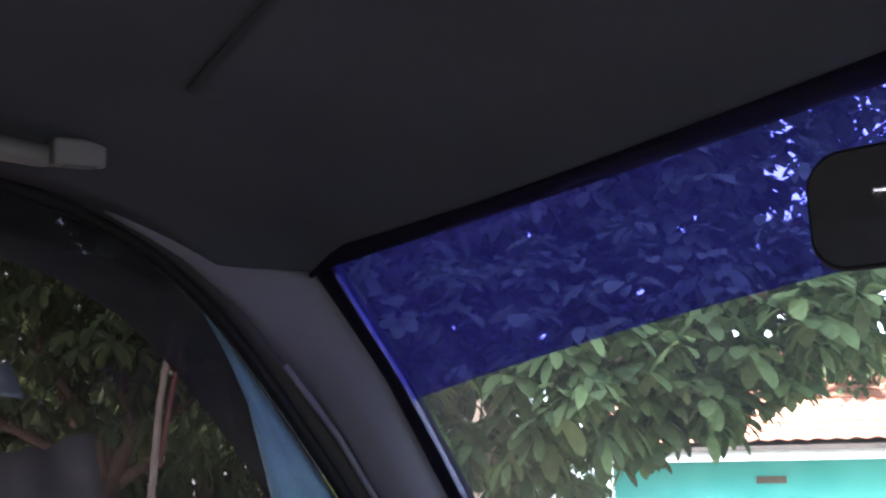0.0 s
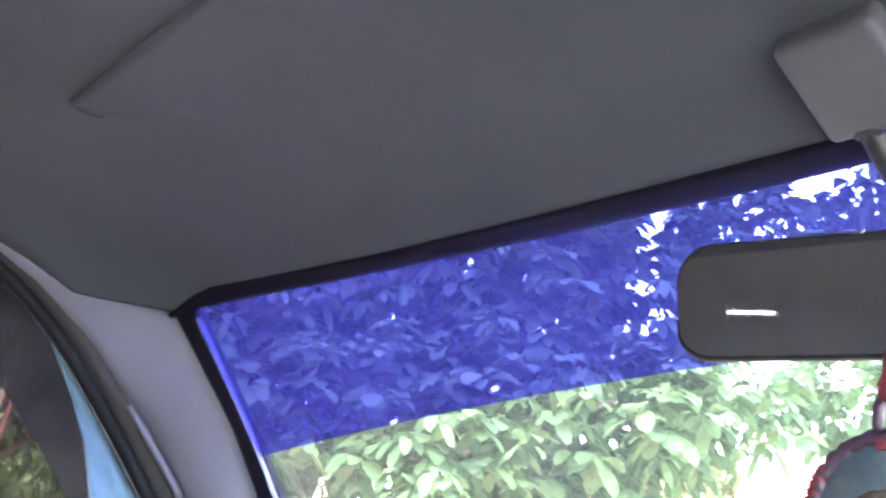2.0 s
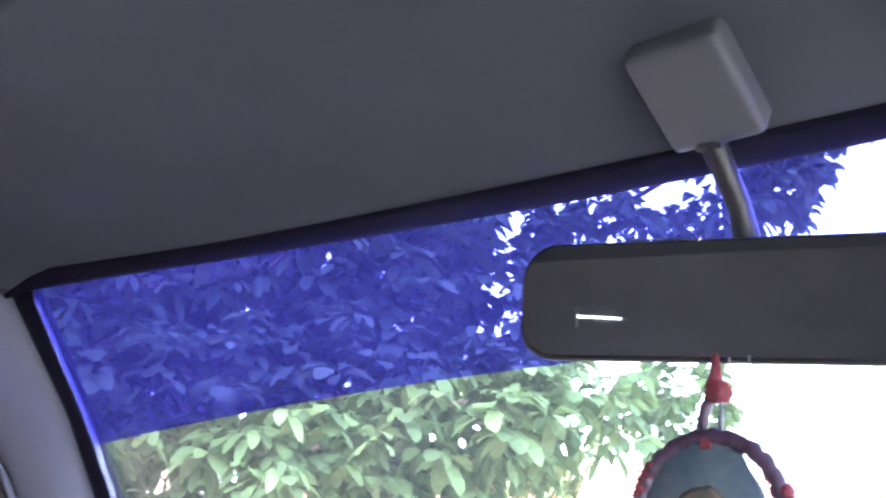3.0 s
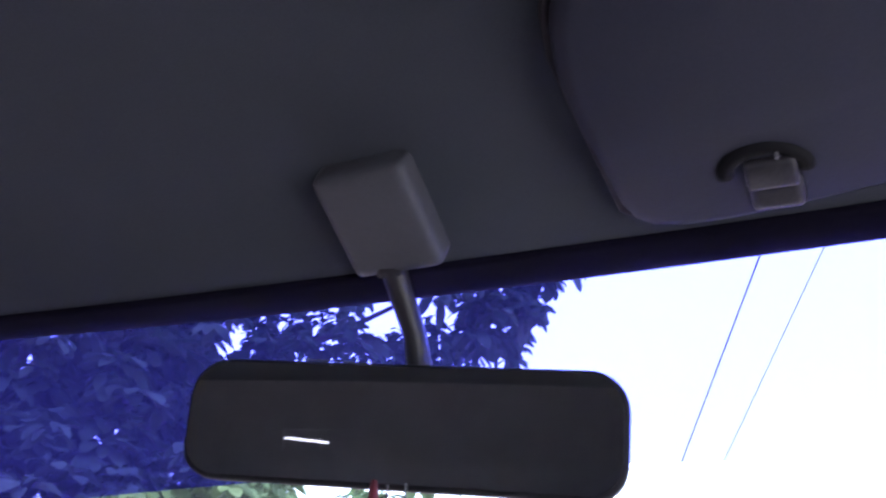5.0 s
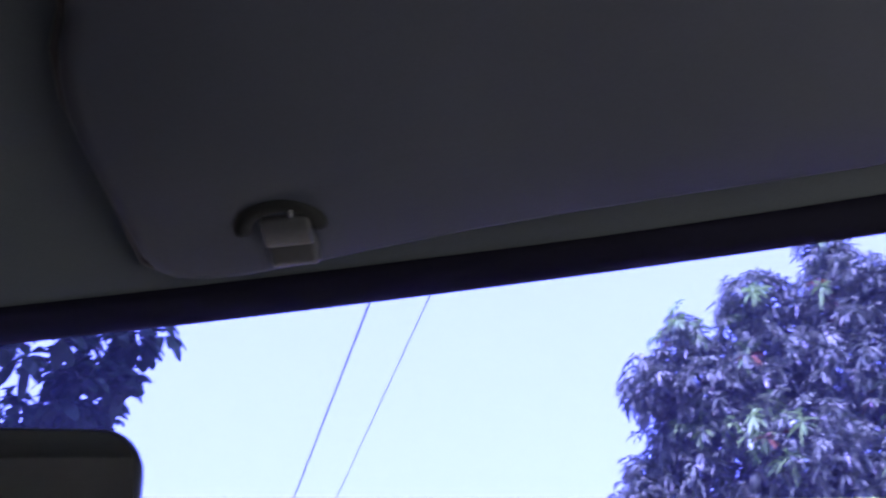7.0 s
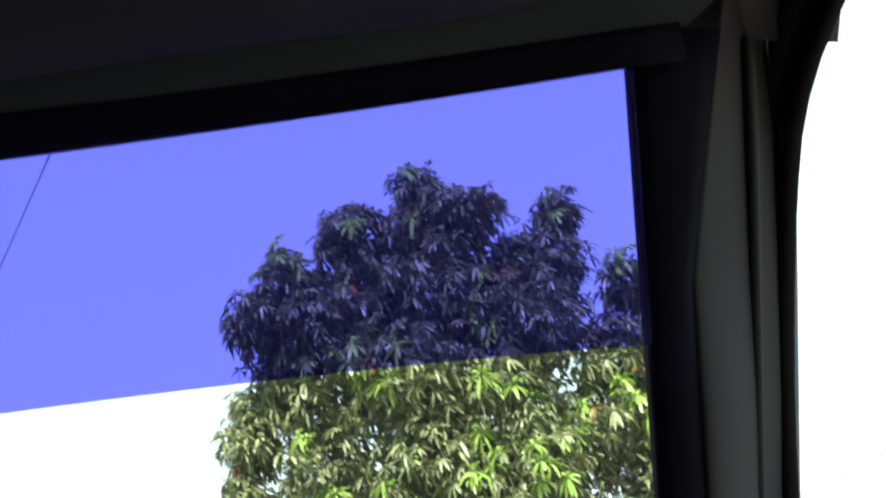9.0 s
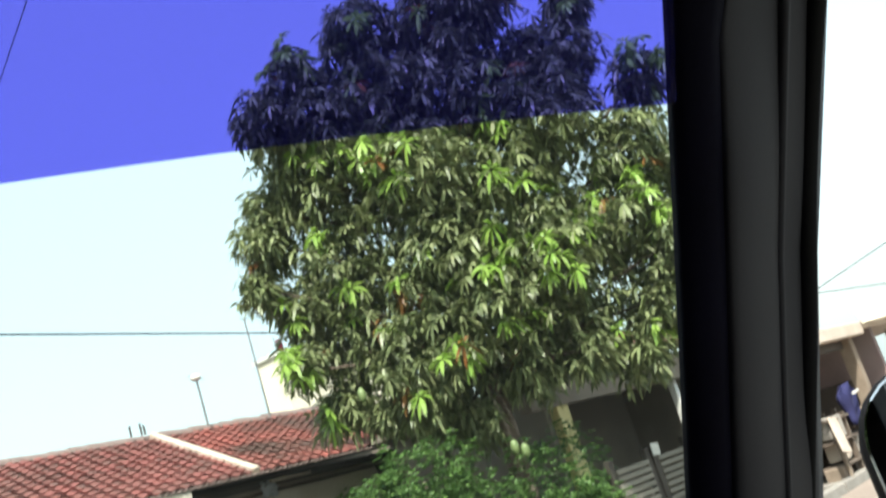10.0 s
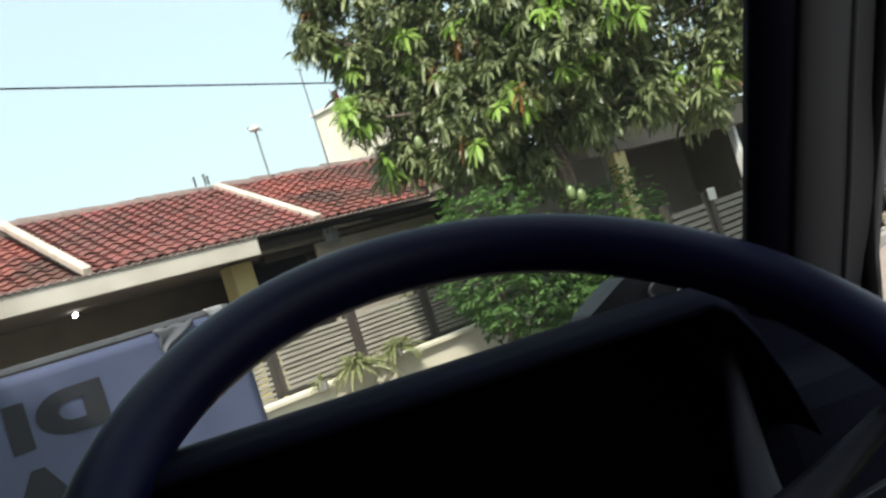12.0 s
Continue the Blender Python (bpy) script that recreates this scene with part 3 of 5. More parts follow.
def slab(outline, levels):
    """A solid through copies of an outline: levels of (depth, scale x, scale y)."""
    bm = bmesh.new()
    rings = [[bm.verts.new((x * sx, d, y * sy)) for x, y in outline] for d, sx, sy in levels]
    k = len(outline)
    for a, b in zip(rings, rings[1:]):
        for i in range(k):
            bm.faces.new((a[i], a[(i + 1) % k], b[(i + 1) % k], b[i]))
    bm.faces.new(rings[0])
    bm.faces.new(rings[-1][::-1])
    bmesh.ops.recalc_face_normals(bm, faces=bm.faces[:])
    return bm


MIRROR_AT = pose(0.0265, -0.001, 1.6597, 8, 2.2, 13)
mirror = thing("rear_view_mirror", "dark rear-view mirror on a slim arm under the headliner", "mirror", at=MIRROR_AT)
MW, MH = 0.225, 0.0610
shape = [(x, y * (1 + 0.03 * x / MW) + 0.006 * (1 - (2 * x / MW) ** 2) * (1 if y > 0 else 0.2)) for x, y in rounded(MW, MH, 0.018)]
part("housing", slab(shape, [(0.0, 0.985, 0.95), (0.003, 1.0, 1.0), (0.010, 1.0, 1.0), (0.024, 0.93, 0.85), (0.032, 0.75, 0.55)]), M_BLACK, mirror, "black plastic housing", smooth=True)
part("mirror_glass", slab([(x * 0.975, y * 0.93) for x, y in shape], [(-0.0015, 1, 1), (0.0005, 1, 1)]), M_DULLMIRROR, mirror, "dark reflecting glass")
part("rim_mark", tube([(-0.052, -0.0022, 0.0318), (-0.030, -0.0022, 0.0316), (-0.017, -0.0022, 0.0305), (-0.0155, -0.0022, 0.0325)], 0.0005, 6), M_CHROME, mirror, "thin bright line along the top rim")
arm = thing("mirror_mount", "grey plastic mirror foot with its slim arm on the headliner", "mirror mount")
part("arm", tube([(0.015, -0.016, 1.760), (0.0165, 0.0, 1.745), (0.022, 0.019, 1.717), (0.0255, 0.025, 1.689)], [0.0070, 0.0070, 0.0062, 0.0075], 12), M_ARM, arm, "slim dark arm", smooth=True)
tilt = math.degrees(math.atan2(roof_z(-0.055) - roof_z(0.0), 0.055))
part("foot", box((0.053, 0.064, 0.026), pose(0.0205, -0.0280, 1.768, -tilt, 0, -3), 0.0065, 4), M_CLIP, arm, "light grey rounded cover", smooth=True)
part("joint", box((0.016, 0.012, 0.010), pose(0.0155, -0.006, 1.748, -40), 0.004), M_ARM, arm)

# ---- ornament hung from the mirror ----
charm = thing("hanging_ornament", "red and mauve corded ring holding a blue scalloped disc", "ornament")
cx, cy = 0.0205, -0.016
part("cord", tube([(cx + 0.003, cy, 1.6290), (cx + 0.0035, cy, 1.6190), (cx + 0.002, cy, 1.6120)], [0.0016, 0.0030, 0.0048], 8), M_RED, charm, smooth=True)
b = bmesh.new()
bmesh.ops.create_icosphere(b, subdivisions=3, radius=0.0062, matrix=Matrix.Translation((cx + 0.0045, cy, 1.6105)) @ Matrix.Diagonal((1.15, 0.8, 0.95, 1)))
for v in b.verts:
    v.co += Vector((noise.noise(v.co * 300), noise.noise(v.co * 310 + Vector((5, 0, 0))), noise.noise(v.co * 290))) * 0.0018
part("knot", b, M_RED, charm, "knotted red cord", smooth=True)
part("strand", tube([(cx + 0.001, cy, 1.6090), (cx - 0.002, cy, 1.6030), (cx - 0.003, cy, 1.5960), (cx - 0.004, cy, 1.5915)], [0.0026, 0.0030, 0.0026, 0.0014], 8), M_MAUVE, charm, "mauve cord strand", smooth=True)
part("chain", tube([(cx + 0.0055, cy, 1.6070), (cx + 0.0060, cy, 1.6010), (cx + 0.0055, cy, 1.5975), (cx + 0.0060, cy, 1.5930)], [0.0008, 0.0007, 0.0016, 0.0008], 6), M_ARM, charm)
for dx, ln in ((0.0100, 0.012), (0.0195, 0.019)):
    part("thread", tube([(cx + dx, cy, 1.6270), (cx + dx + 0.0005, cy, 1.6270 - ln)], [0.0007, 0.0004], 6), M_ARM, charm)
rc = Vector((cx, cy, 1.5555))
bm = bmesh.new()
ring_pts = [rc + (0.0345 + 0.0005 * math.sin(23 * a)) * Vector((math.sin(a), 0, math.cos(a))) for a in np.linspace(0, 2 * math.pi, 97)]
part("ring", tube(ring_pts, [0.0040 + 0.0005 * math.sin(31 * a) for a in np.linspace(0, 2 * math.pi, 97)], 8, cap=False), M_MAUVE, charm, "mauve cord ring", smooth=True)
bead = bmesh.new()
bmesh.ops.create_icosphere(bead, subdivisions=2, radius=0.0036)
for f in bead.faces:
    f.smooth = True
bead_me = bpy.data.meshes.new("bead")
bead.to_mesh(bead_me)
bead.free()
bead_me.materials.append(M_RED)
for a in np.linspace(math.pi * 1.05, math.pi * 1.70, 21):
    piece("bead", bead_me, charm, Matrix.Translation(rc + 0.0352 * Vector((math.sin(a), -0.02, math.cos(a)))))
for a in np.linspace(math.pi * 0.42, math.pi * 0.62, 6):
    piece("bead", bead_me, charm, Matrix.Translation(rc + 0.0372 * Vector((math.sin(a), -0.02, math.cos(a)))))
dc = rc + Vector((-0.0025, 0, 0.0055))
petal = [(0.0272 * (1 + 0.05 * math.cos(6 * a)) * math.cos(a), 0.0272 * (1 + 0.05 * math.cos(6 * a)) * math.sin(a)) for a in np.linspace(0, 2 * math.pi, 60, endpoint=False)]
b = slab(petal, [(-0.0022, 0.95, 0.95), (-0.0012, 1, 1), (0.0012, 1, 1), (0.0022, 0.95, 0.95)])
b.transform(Matrix.Translation(dc))
part("disc", b, M_MEDAL, charm, "blue painted scalloped disc", smooth=True)
b = slab([(0.0130 * (1 + 0.03 * math.cos(5 * a + 0.6) + 0.03 * math.sin(11 * a)) * math.cos(a), 0.0125 * (1 + 0.03 * math.cos(5 * a + 0.6) + 0.03 * math.sin(11 * a)) * math.sin(a)) for a in np.linspace(0, 2 * math.pi, 48, endpoint=False)], [(-0.0036, 0.45, 0.45), (-0.0032, 0.8, 0.8), (-0.0022, 1, 1)])
b.transform(Matrix.Translation(dc + Vector((0.0, 0, -0.006))))
part("boss", b, M_BRASS, charm, "worn brown raised middle", smooth=True)
part("tab", box((0.005, 0.003, 0.006), Matrix.Translation(rc + Vector((-0.0005, -0.002, 0.0315))), 0.001), M_RED, charm, "small red tab")


# ---- sun visors ----
def visor(name, outline, label, sag):
    """A padded panel under the lining, from its outline in the plan."""
    cxm, cym = np.mean([p[0] for p in outline]), np.mean([p[1] for p in outline])
    bm = bmesh.new()
    rings = []
    for k, d in ((0.955, 0.003), (0.985, 0.0045), (1.0, 0.0065), (1.004, 0.0095), (1.0, 0.0130), (0.988, 0.0158), (0.95, 0.0175), (0.6, 0.0190), (0.25, 0.0190)):
        ring = []
        for x, y in outline:
            px, py = cxm + (x - cxm) * k, cym + (y - cym) * k
            thin = 0.60 + 0.40 * min(1.0, max(0.0, (-0.012 - py) / 0.05))
            ring.append(bm.verts.new((px, py, roof_z(py) - d * sag * thin - 0.006 * (px / 0.6) ** 2)))
        rings.append(ring)
    k = len(outline)
    for a, b in zip(rings, rings[1:]):
        for i in range(k):
            bm.faces.new((a[i], a[(i + 1) % k], b[(i + 1) % k], b[i]))
    bm.faces.new(rings[-1][::-1])
    bm.faces.new(rings[0])
    bmesh.ops.recalc_face_normals(bm, faces=bm.faces[:])
    ob = thing(name, label, "sun visor")
    part("panel", bm, M_VISOR, ob, smooth=True)
    return ob


def densify(pts, n=5):
    """A closed outline with its corners cut, then filled with points."""
    pts = [p for a, b in zip(pts, pts[1:] + pts[:1]) for p in ((a[0] * 0.75 + b[0] * 0.25, a[1] * 0.75 + b[1] * 0.25), (a[0] * 0.25 + b[0] * 0.75, a[1] * 0.25 + b[1] * 0.75))]
    out = []
    for a, b in zip(pts, pts[1:] + pts[:1]):
        out += [(a[0] + (b[0] - a[0]) * k / n, a[1] + (b[1] - a[1]) * k / n) for k in range(n)]
    return out


right_outline = [(0.158, -0.19), (0.152, -0.155), (0.1475, -0.138), (0.138, -0.121), (0.1345, -0.097), (0.137, -0.072), (0.1415, -0.040), (0.146, -0.016), (0.160, -0.0075), (0.197, -0.0075), (0.258, -0.0155), (0.323, -0.0235), (0.414, -0.0305), (0.510, -0.0375), (0.566, -0.046), (0.596, -0.058), (0.607, -0.085), (0.605, -0.19), (0.59, -0.212), (0.175, -0.213)]
v = visor("sun_visor", densify(right_outline, 3), "grey vinyl sun visor folded against the headliner on the driver side", 1.35)
# dark tube draws the shadow gap between the visor's left edge and the lining
part("edge_shadow", tube([(x - 0.0015, y, roof_z(y) - 0.0075) for x, y in right_outline[1:9]], 0.0030, 8), M_RAIL, v, "dark tube in place of the shadow groove at the visor edge", smooth=True)
part("pivot", tube([(0.560, -0.052, roof_z(-0.052) - 0.016), (0.588, -0.052, roof_z(-0.052) - 0.017), (0.604, -0.053, roof_z(-0.053) - 0.012)], [0.004, 0.005, 0.007], 10), M_PLASTIC, v, "visor pivot rod", smooth=True)
b = slab(rounded(0.034, 0.026, 0.009), [(0, 0.8, 0.8), (0.003, 1, 1), (0.008, 1, 1)])
b.transform(pose(0.604, -0.054, roof_z(-0.054) - 0.0135, -66))
plate = part("screw_plate", b, M_CLIP, v, smooth=True)
part("screw", tube([(0.602, -0.056, roof_z(-0.056) - 0.0125), (0.602, -0.057, roof_z(-0.057) - 0.0165)], 0.0032, 8), M_BLACK, plate, "dark screw")
# passenger visor: its rear edge and outer end stand proud, the rest lies flush with the lining
soft_step = lambda t: (lambda q: q * q * (3 - 2 * q))(min(1.0, max(0.0, t)))
rows = []
for y in np.r_[-0.2195, -0.219, np.linspace(-0.2165, -0.03, 30)]:
    row = []
    for x in np.r_[-0.469, -0.4685, np.linspace(-0.466, -0.14, 34)]:
        rim = y < -0.2185 or x < -0.468
        proud = 0.0065 * (1 - soft_step((y + 0.216) / (0.045 + 0.125 * soft_step((x + 0.466) / 0.14)))) * (1 - soft_step((x + 0.40) / 0.20)) - 0.003 - 0.006 * soft_step((x + 0.30) / 0.15)
        row.append((x, y - 0.054 * max(0.0, x + 0.466), roof_z(y) - 0.006 * (x / 0.6) ** 2 + (0.004 if rim else -proud)))
    rows.append(row)
left_visor = thing("sun_visor", "grey vinyl sun visor folded flush on the passenger side", "sun visor")
part("panel", sheet(rows), M_LINING, left_visor, smooth=True)
part("edge_welt", tube([(x, -0.2180 - 0.054 * (x + 0.466), roof_z(-0.218) - 0.006 * (x / 0.6) ** 2 - 0.0030 * (1 - soft_step((x + 0.40) / 0.30)) + 0.0012) for x in np.linspace(-0.464, -0.24, 14)], 0.0008, 6), M_LINING, left_visor, smooth=True)

clip = thing("visor_clip", "grey plastic visor clip with a dark recess behind it", "clip")
part("body", box((0.024, 0.018, 0.016), pose(0.2165, -0.022, roof_z(-0.022) - 0.014, -24), 0.0045, 3), M_ARM, clip, smooth=True)
part("hook", box((0.023, 0.016, 0.006), pose(0.2155, -0.036, roof_z(-0.036) - 0.0225, -20), 0.0025, 2), M_ARM, clip, smooth=True)
arc = [Vector((0.213 + 0.0175 * math.cos(a), -0.037 - 0.011 * math.sin(a), 0)) for a in np.linspace(-0.1, math.pi + 0.1, 15)]
part("recess", tube([(p.x, p.y, roof_z(p.y) - 0.0215 - 0.05 * (-0.036 - p.y)) for p in arc], 0.0042, 8), M_BLACK, clip, "dark rubber recess", smooth=True)
part("pin", tube([(0.219, -0.0475, roof_z(-0.0475) - 0.024), (0.219, -0.0475, roof_z(-0.0475) - 0.029)], 0.0009, 8), M_PLASTIC, clip, "pale pin")

grab = thing("grab_handle", "pale grey plastic grab handle above the passenger door", "handle")
part("grip", tube([(-0.633, -0.256, 1.8105), (-0.637, -0.276, 1.8075), (-0.640, -0.31, 1.8085), (-0.641, -0.36, 1.8125), (-0.641, -0.43, 1.8155), (-0.640, -0.46, 1.817), (-0.637, -0.488, 1.820)], [0.0085, 0.0100, 0.0105, 0.0105, 0.0105, 0.0100, 0.0085], 12), M_PLASTIC, grab, smooth=True)
for y, z in ((-0.249, 1.8135), (-0.494, 1.822)):
    mnt = part("end_mount", box((0.032, 0.045, 0.024), pose(-0.633, y, z, 8, 14, 4), 0.004, 3), M_PLASTIC, grab, smooth=True)
    part("screw_cap", box((0.020, 0.026, 0.003), pose(-0.6300, y + 0.002, z - 0.0125, 8, 14, 4), 0.001), M_CLIP, mnt)

# ---- driving position ----
WHEEL_AT = pose(0.3987, 0.071, 1.3296, 37.2, 0, 7.7)
wheel = thing("steering_wheel", "dark steering wheel with a moulded rim and grey spokes", "steering wheel", at=WHEEL_AT)
R, T = 0.19, 0.0172
bm = bmesh.new()
rings = []
for a in np.linspace(0, 2 * math.pi, 96, endpoint=False):
    ring = []
    for k in range(16):
        t = 2 * math.pi * k / 16
        swell = 1 + 0.03 * math.cos(3 * t)
        ring.append(bm.verts.new(((R + T * swell * math.cos(t)) * math.cos(a), (R + T * swell * math.cos(t)) * math.sin(a), T * 1.0 * swell * math.sin(t))))
    rings.append(ring)
for i in range(96):
    a, c = rings[i], rings[(i + 1) % 96]
    for k in range(16):
        bm.faces.new((a[k], c[k], c[(k + 1) % 16], a[(k + 1) % 16]))
bmesh.ops.recalc_face_normals(bm, faces=bm.faces[:])
part("rim", bm, M_WHEEL, wheel, "dark moulded rim", smooth=True)
spoke_dip = lambda r: -0.052 + 0.052 * max(0.0, (r - 0.05) / 0.14) ** 1.4
# forked spokes: each side has a slim upper arm and a broad lower one that meet at the hub
for a0, r0, a1, r1, w0, w1 in ((-9, 0.104, 25, 0.158, 0.011, 0.0045), (-15, 0.112, -6, 0.170, 0.012, 0.005), (189, 0.104, 155, 0.158, 0.011, 0.0045), (195, 0.112, 186, 0.170, 0.012, 0.005)):
    p0, p1 = (Vector((r * math.cos(radians(a)), r * math.sin(radians(a)), 0)) for r, a in ((r0, a0), (r1, a1)))
    sd = (p1 - p0).normalized().cross(Vector((0, 0, 1)))
    rows = []
    for w in np.linspace(-0.35, 1, 12):
        c = p0.lerp(p1, w)
        c.z = spoke_dip(max(0.05, c.length)) - 0.004
        h = w0 + (w1 - w0) * max(0.0, w) ** 0.7
        rows.append([c + sd * h * q + Vector((0, 0, 0.0025 * (1 - q * q))) for q in (-1, -0.5, 0, 0.5, 1)])
    part("spoke", sheet(rows, 0.008, (0, 0, -1)), M_SPOKE, wheel, "grey plastic spoke", smooth=True)
pad = slab(rounded(0.115, 0.085, 0.03), [(0.0, 1.0, 1.0), (0.02, 1.0, 1.0), (0.028, 0.93, 0.93), (0.031, 0.8, 0.8)])
pad.transform(pose(0, -0.02, -0.070, 90))
part("horn_pad", pad, M_SPOKE, wheel, "wide horn pad", smooth=True)
column = part("column", tube([(0, 0, -0.06), (0, 0, -0.30)], [0.045, 0.055], 16), M_DASH, wheel, smooth=True)

dash = thing("dashboard", "black grained dashboard with an instrument hood", "dashboard")
rows = []
for x in np.linspace(-0.72, 0.72, 25):
    rows.append([(x, 0.10, 0.78), (x, 0.085, 1.02), (x, 0.10, 1.14), (x, 0.14, 1.185), (x, 0.25, 1.20), (x, 0.36, 1.195), (x, 0.46, 1.17)])
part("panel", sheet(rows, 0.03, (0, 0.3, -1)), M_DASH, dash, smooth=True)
rows = []
for y, lift in ((0.1245, -0.004), (0.127, 0.0), (0.147, 0.004), (0.19, 0.002), (0.25, -0.012), (0.31, -0.06), (0.345, -0.14)):
    row = []
    for x in np.linspace(0.185, 0.552, 44):
        e = max(0.0, (abs(x - 0.3665) - 0.150) / 0.028)
        row.append((x, y, 1.387 - 0.017 * (x - 0.2) + lift - min(0.22, 0.05 * e ** 2)))
    rows.append(row)
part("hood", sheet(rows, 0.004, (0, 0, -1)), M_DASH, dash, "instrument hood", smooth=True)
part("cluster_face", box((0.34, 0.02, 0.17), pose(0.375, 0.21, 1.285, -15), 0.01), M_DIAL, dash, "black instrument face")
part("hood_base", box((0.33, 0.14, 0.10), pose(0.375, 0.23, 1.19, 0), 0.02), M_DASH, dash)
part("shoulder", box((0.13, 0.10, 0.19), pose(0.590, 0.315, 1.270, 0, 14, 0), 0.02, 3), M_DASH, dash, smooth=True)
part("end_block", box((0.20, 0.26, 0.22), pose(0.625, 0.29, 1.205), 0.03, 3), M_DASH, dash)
knob = thing("dash_gadget", "small dark sloping gadget with a steel ring on the dashboard", "gadget")
b = slab([(0.487, 1.362), (0.498, 1.379), (0.524, 1.3935), (0.530, 1.3945), (0.551, 1.391), (0.560, 1.387), (0.574, 1.362)], [(0.252, 1, 1), (0.290, 1, 1)])
part("shell", b, M_SPOKE, knob, "dark sloping casing")
part("ring", tube([Vector((0.548, 0.249, 1.381)) + 0.011 * Vector((math.cos(a), 0, 0.55 * math.sin(a))) for a in np.linspace(0, 2 * math.pi, 21)], 0.0010, 6, cap=False), M_STEEL, knob, "steel ring", smooth=True)
part("foot", box((0.03, 0.03, 0.17), pose(0.545, 0.268, 1.28), 0.008), M_DASH, knob)
vent = thing("air_vent", "slatted black air vent at the end of the dashboard", "air vent")
part("frame", box((0.11, 0.03, 0.085), pose(0.625, 0.075, 1.13, -12), 0.01), M_SPOKE, vent)
for k in range(5):
    part("slat", box((0.09, 0.012, 0.006), pose(0.625, 0.056, 1.10 + 0.015 * k, -30), 0.001), M_BLACK, vent)
stalk = thing("column_stalk", "black indicator stalk beside the steering column", "stalk")
part("lever", tube([(0.42, 0.13, 1.235), (0.48, 0.11, 1.25), (0.56, 0.09, 1.268)], [0.008, 0.007, 0.010], 10), M_SPOKE, stalk, smooth=True)

seat = thing("driver_seat", "dark cloth driver seat", "seat")
part("cushion", box((0.48, 0.50, 0.16), pose(0.36, -0.62, 0.84, 4), 0.05, 4), M_SEAT, seat, smooth=True)
part("backrest", box((0.46, 0.14, 0.62), pose(0.36, -0.98, 1.19, -12), 0.05, 4), M_SEAT, seat, smooth=True)
part("base", box((0.40, 0.42, 0.22), pose(0.36, -0.64, 0.665), 0.02), M_BODY, seat)
copy_thing(seat, pose(-0.72, 0, 0))["label"] = "dark cloth passenger seat"

# outside mirror on the driver door
wing = thing("door_mirror", "round black outside mirror with a pale blue rim", "mirror", at=pose(0.996, 0.457, 1.365, -6, 0, -22))
part("housing", slab(rounded(0.15, 0.19, 0.07), [(0.0, 0.97, 0.97), (0.01, 1, 1), (0.05, 0.9, 0.9), (0.08, 0.6, 0.6)]), M_BLACK, wing, smooth=True)
part("mirror_glass", slab(rounded(0.145, 0.185, 0.068), [(-0.004, 0.98, 0.98), (-0.002, 1, 1), (0.001, 1, 1)]), M_MIRROR, wing, "reflecting glass")
part("stem", tube([(-0.03, 0.04, -0.05), (-0.13, 0.0, -0.11), (-0.215, -0.16, -0.22), (-0.20, -0.30, -0.36)], 0.012, 8), M_BLACK, wing, smooth=True)

# ---- the street: u runs along the houses, n from the street into them ----
STREET = pose(0, 0, 0, 0, 0, 36.4) @ Matrix.Translation((-0.13, 0.26, 0))


def at(s, n, z, rx=0, ry=0, rz=0):
    return STREET @ pose(s, n, z, rx, ry, rz)


def P(s, n, z):
    return STREET @ Vector((s, n, z))


rng = np.random.default_rng(7)
# ground: one sheet to the horizon
rows = []
for y in np.r_[-400, -100, np.linspace(-30, 60, 46), 120, 500]:
    rows.append([(x, y, 0.0 if abs(x) > 45 or abs(y) > 60 else -0.02 + 0.03 * noise.noise(Vector((x * 0.3, y * 0.3, 0)))) for x in np.r_[-500, -120, np.linspace(-45, 45, 46), 120, 500]])
tagged(part("ground", sheet(rows), M_GROUND, smooth=True), "packed bare earth beside the street", "ground", kind="structure")
tagged(part("road", box((90, 3.4, 0.05), at(8, 2.4, 0.02)), M_ROAD), "pale sunlit concrete street", "road", kind="structure")
kerb = thing("kerb", "worn concrete kerb along the street", "kerb", kind="structure")
kb = box((0.98, 0.16, 0.16), None, 0.02)
kme = bpy.data.meshes.new("kerb_stone")
kb.to_mesh(kme)
kb.free()
kme.materials.append(M_KERB)
for k in range(40):
    piece("kerb_stone", kme, kerb, at(-6 + k, 4.3 + rng.normal(0, 0.01), 0.07, 0, 0, rng.normal(0, 0.4)))

# ---- tiled row house ----
EAVE_N, RIDGE_N, EAVE_Z, RIDGE_Z, SHEAR = 11.5, 14.45, 2.76, 4.05, 0.20


def slope(s, v, lift=0.0):
    """A point on the roof: s at the eave, v metres in from the eave in the plan."""
    k = v / (RIDGE_N - EAVE_N)
    return P(s + SHEAR * v, EAVE_N + v, EAVE_Z + (RIDGE_Z - EAVE_Z) * k + lift)


def tile_mesh(name, material, w, l):
    """One tile: an S-shaped wave across, thick at its lower edge."""
    prof = [(-0.5, 0.0), (-0.38, 0.008), (-0.25, 0.020), (-0.10, 0.024), (0.05, 0.017), (0.2, 0.004), (0.35, -0.003), (0.5, 0.0)]
    v, f = [], []
    for y, lift in ((-0.06, 0.030), (1.0, 0.0)):
        v += [(x * w * 1.02, y * l, z + lift) for x, z in prof]
    v += [(x * w * 1.02, -0.06 * l, z + 0.030 - 0.021) for x, z in prof]
    k = len(prof)
    for i in range(k - 1):
        f += [(i, i + 1, k + i + 1, k + i), (2 * k + i, 2 * k + i + 1, i + 1, i)]
    me = bpy.data.meshes.new(name)
    me.from_pydata(v, [], f)
    me.materials.append(material)
    return me


TW, ROWS_UP = 0.240, 16
TL = (RIDGE_N - EAVE_N) / ROWS_UP


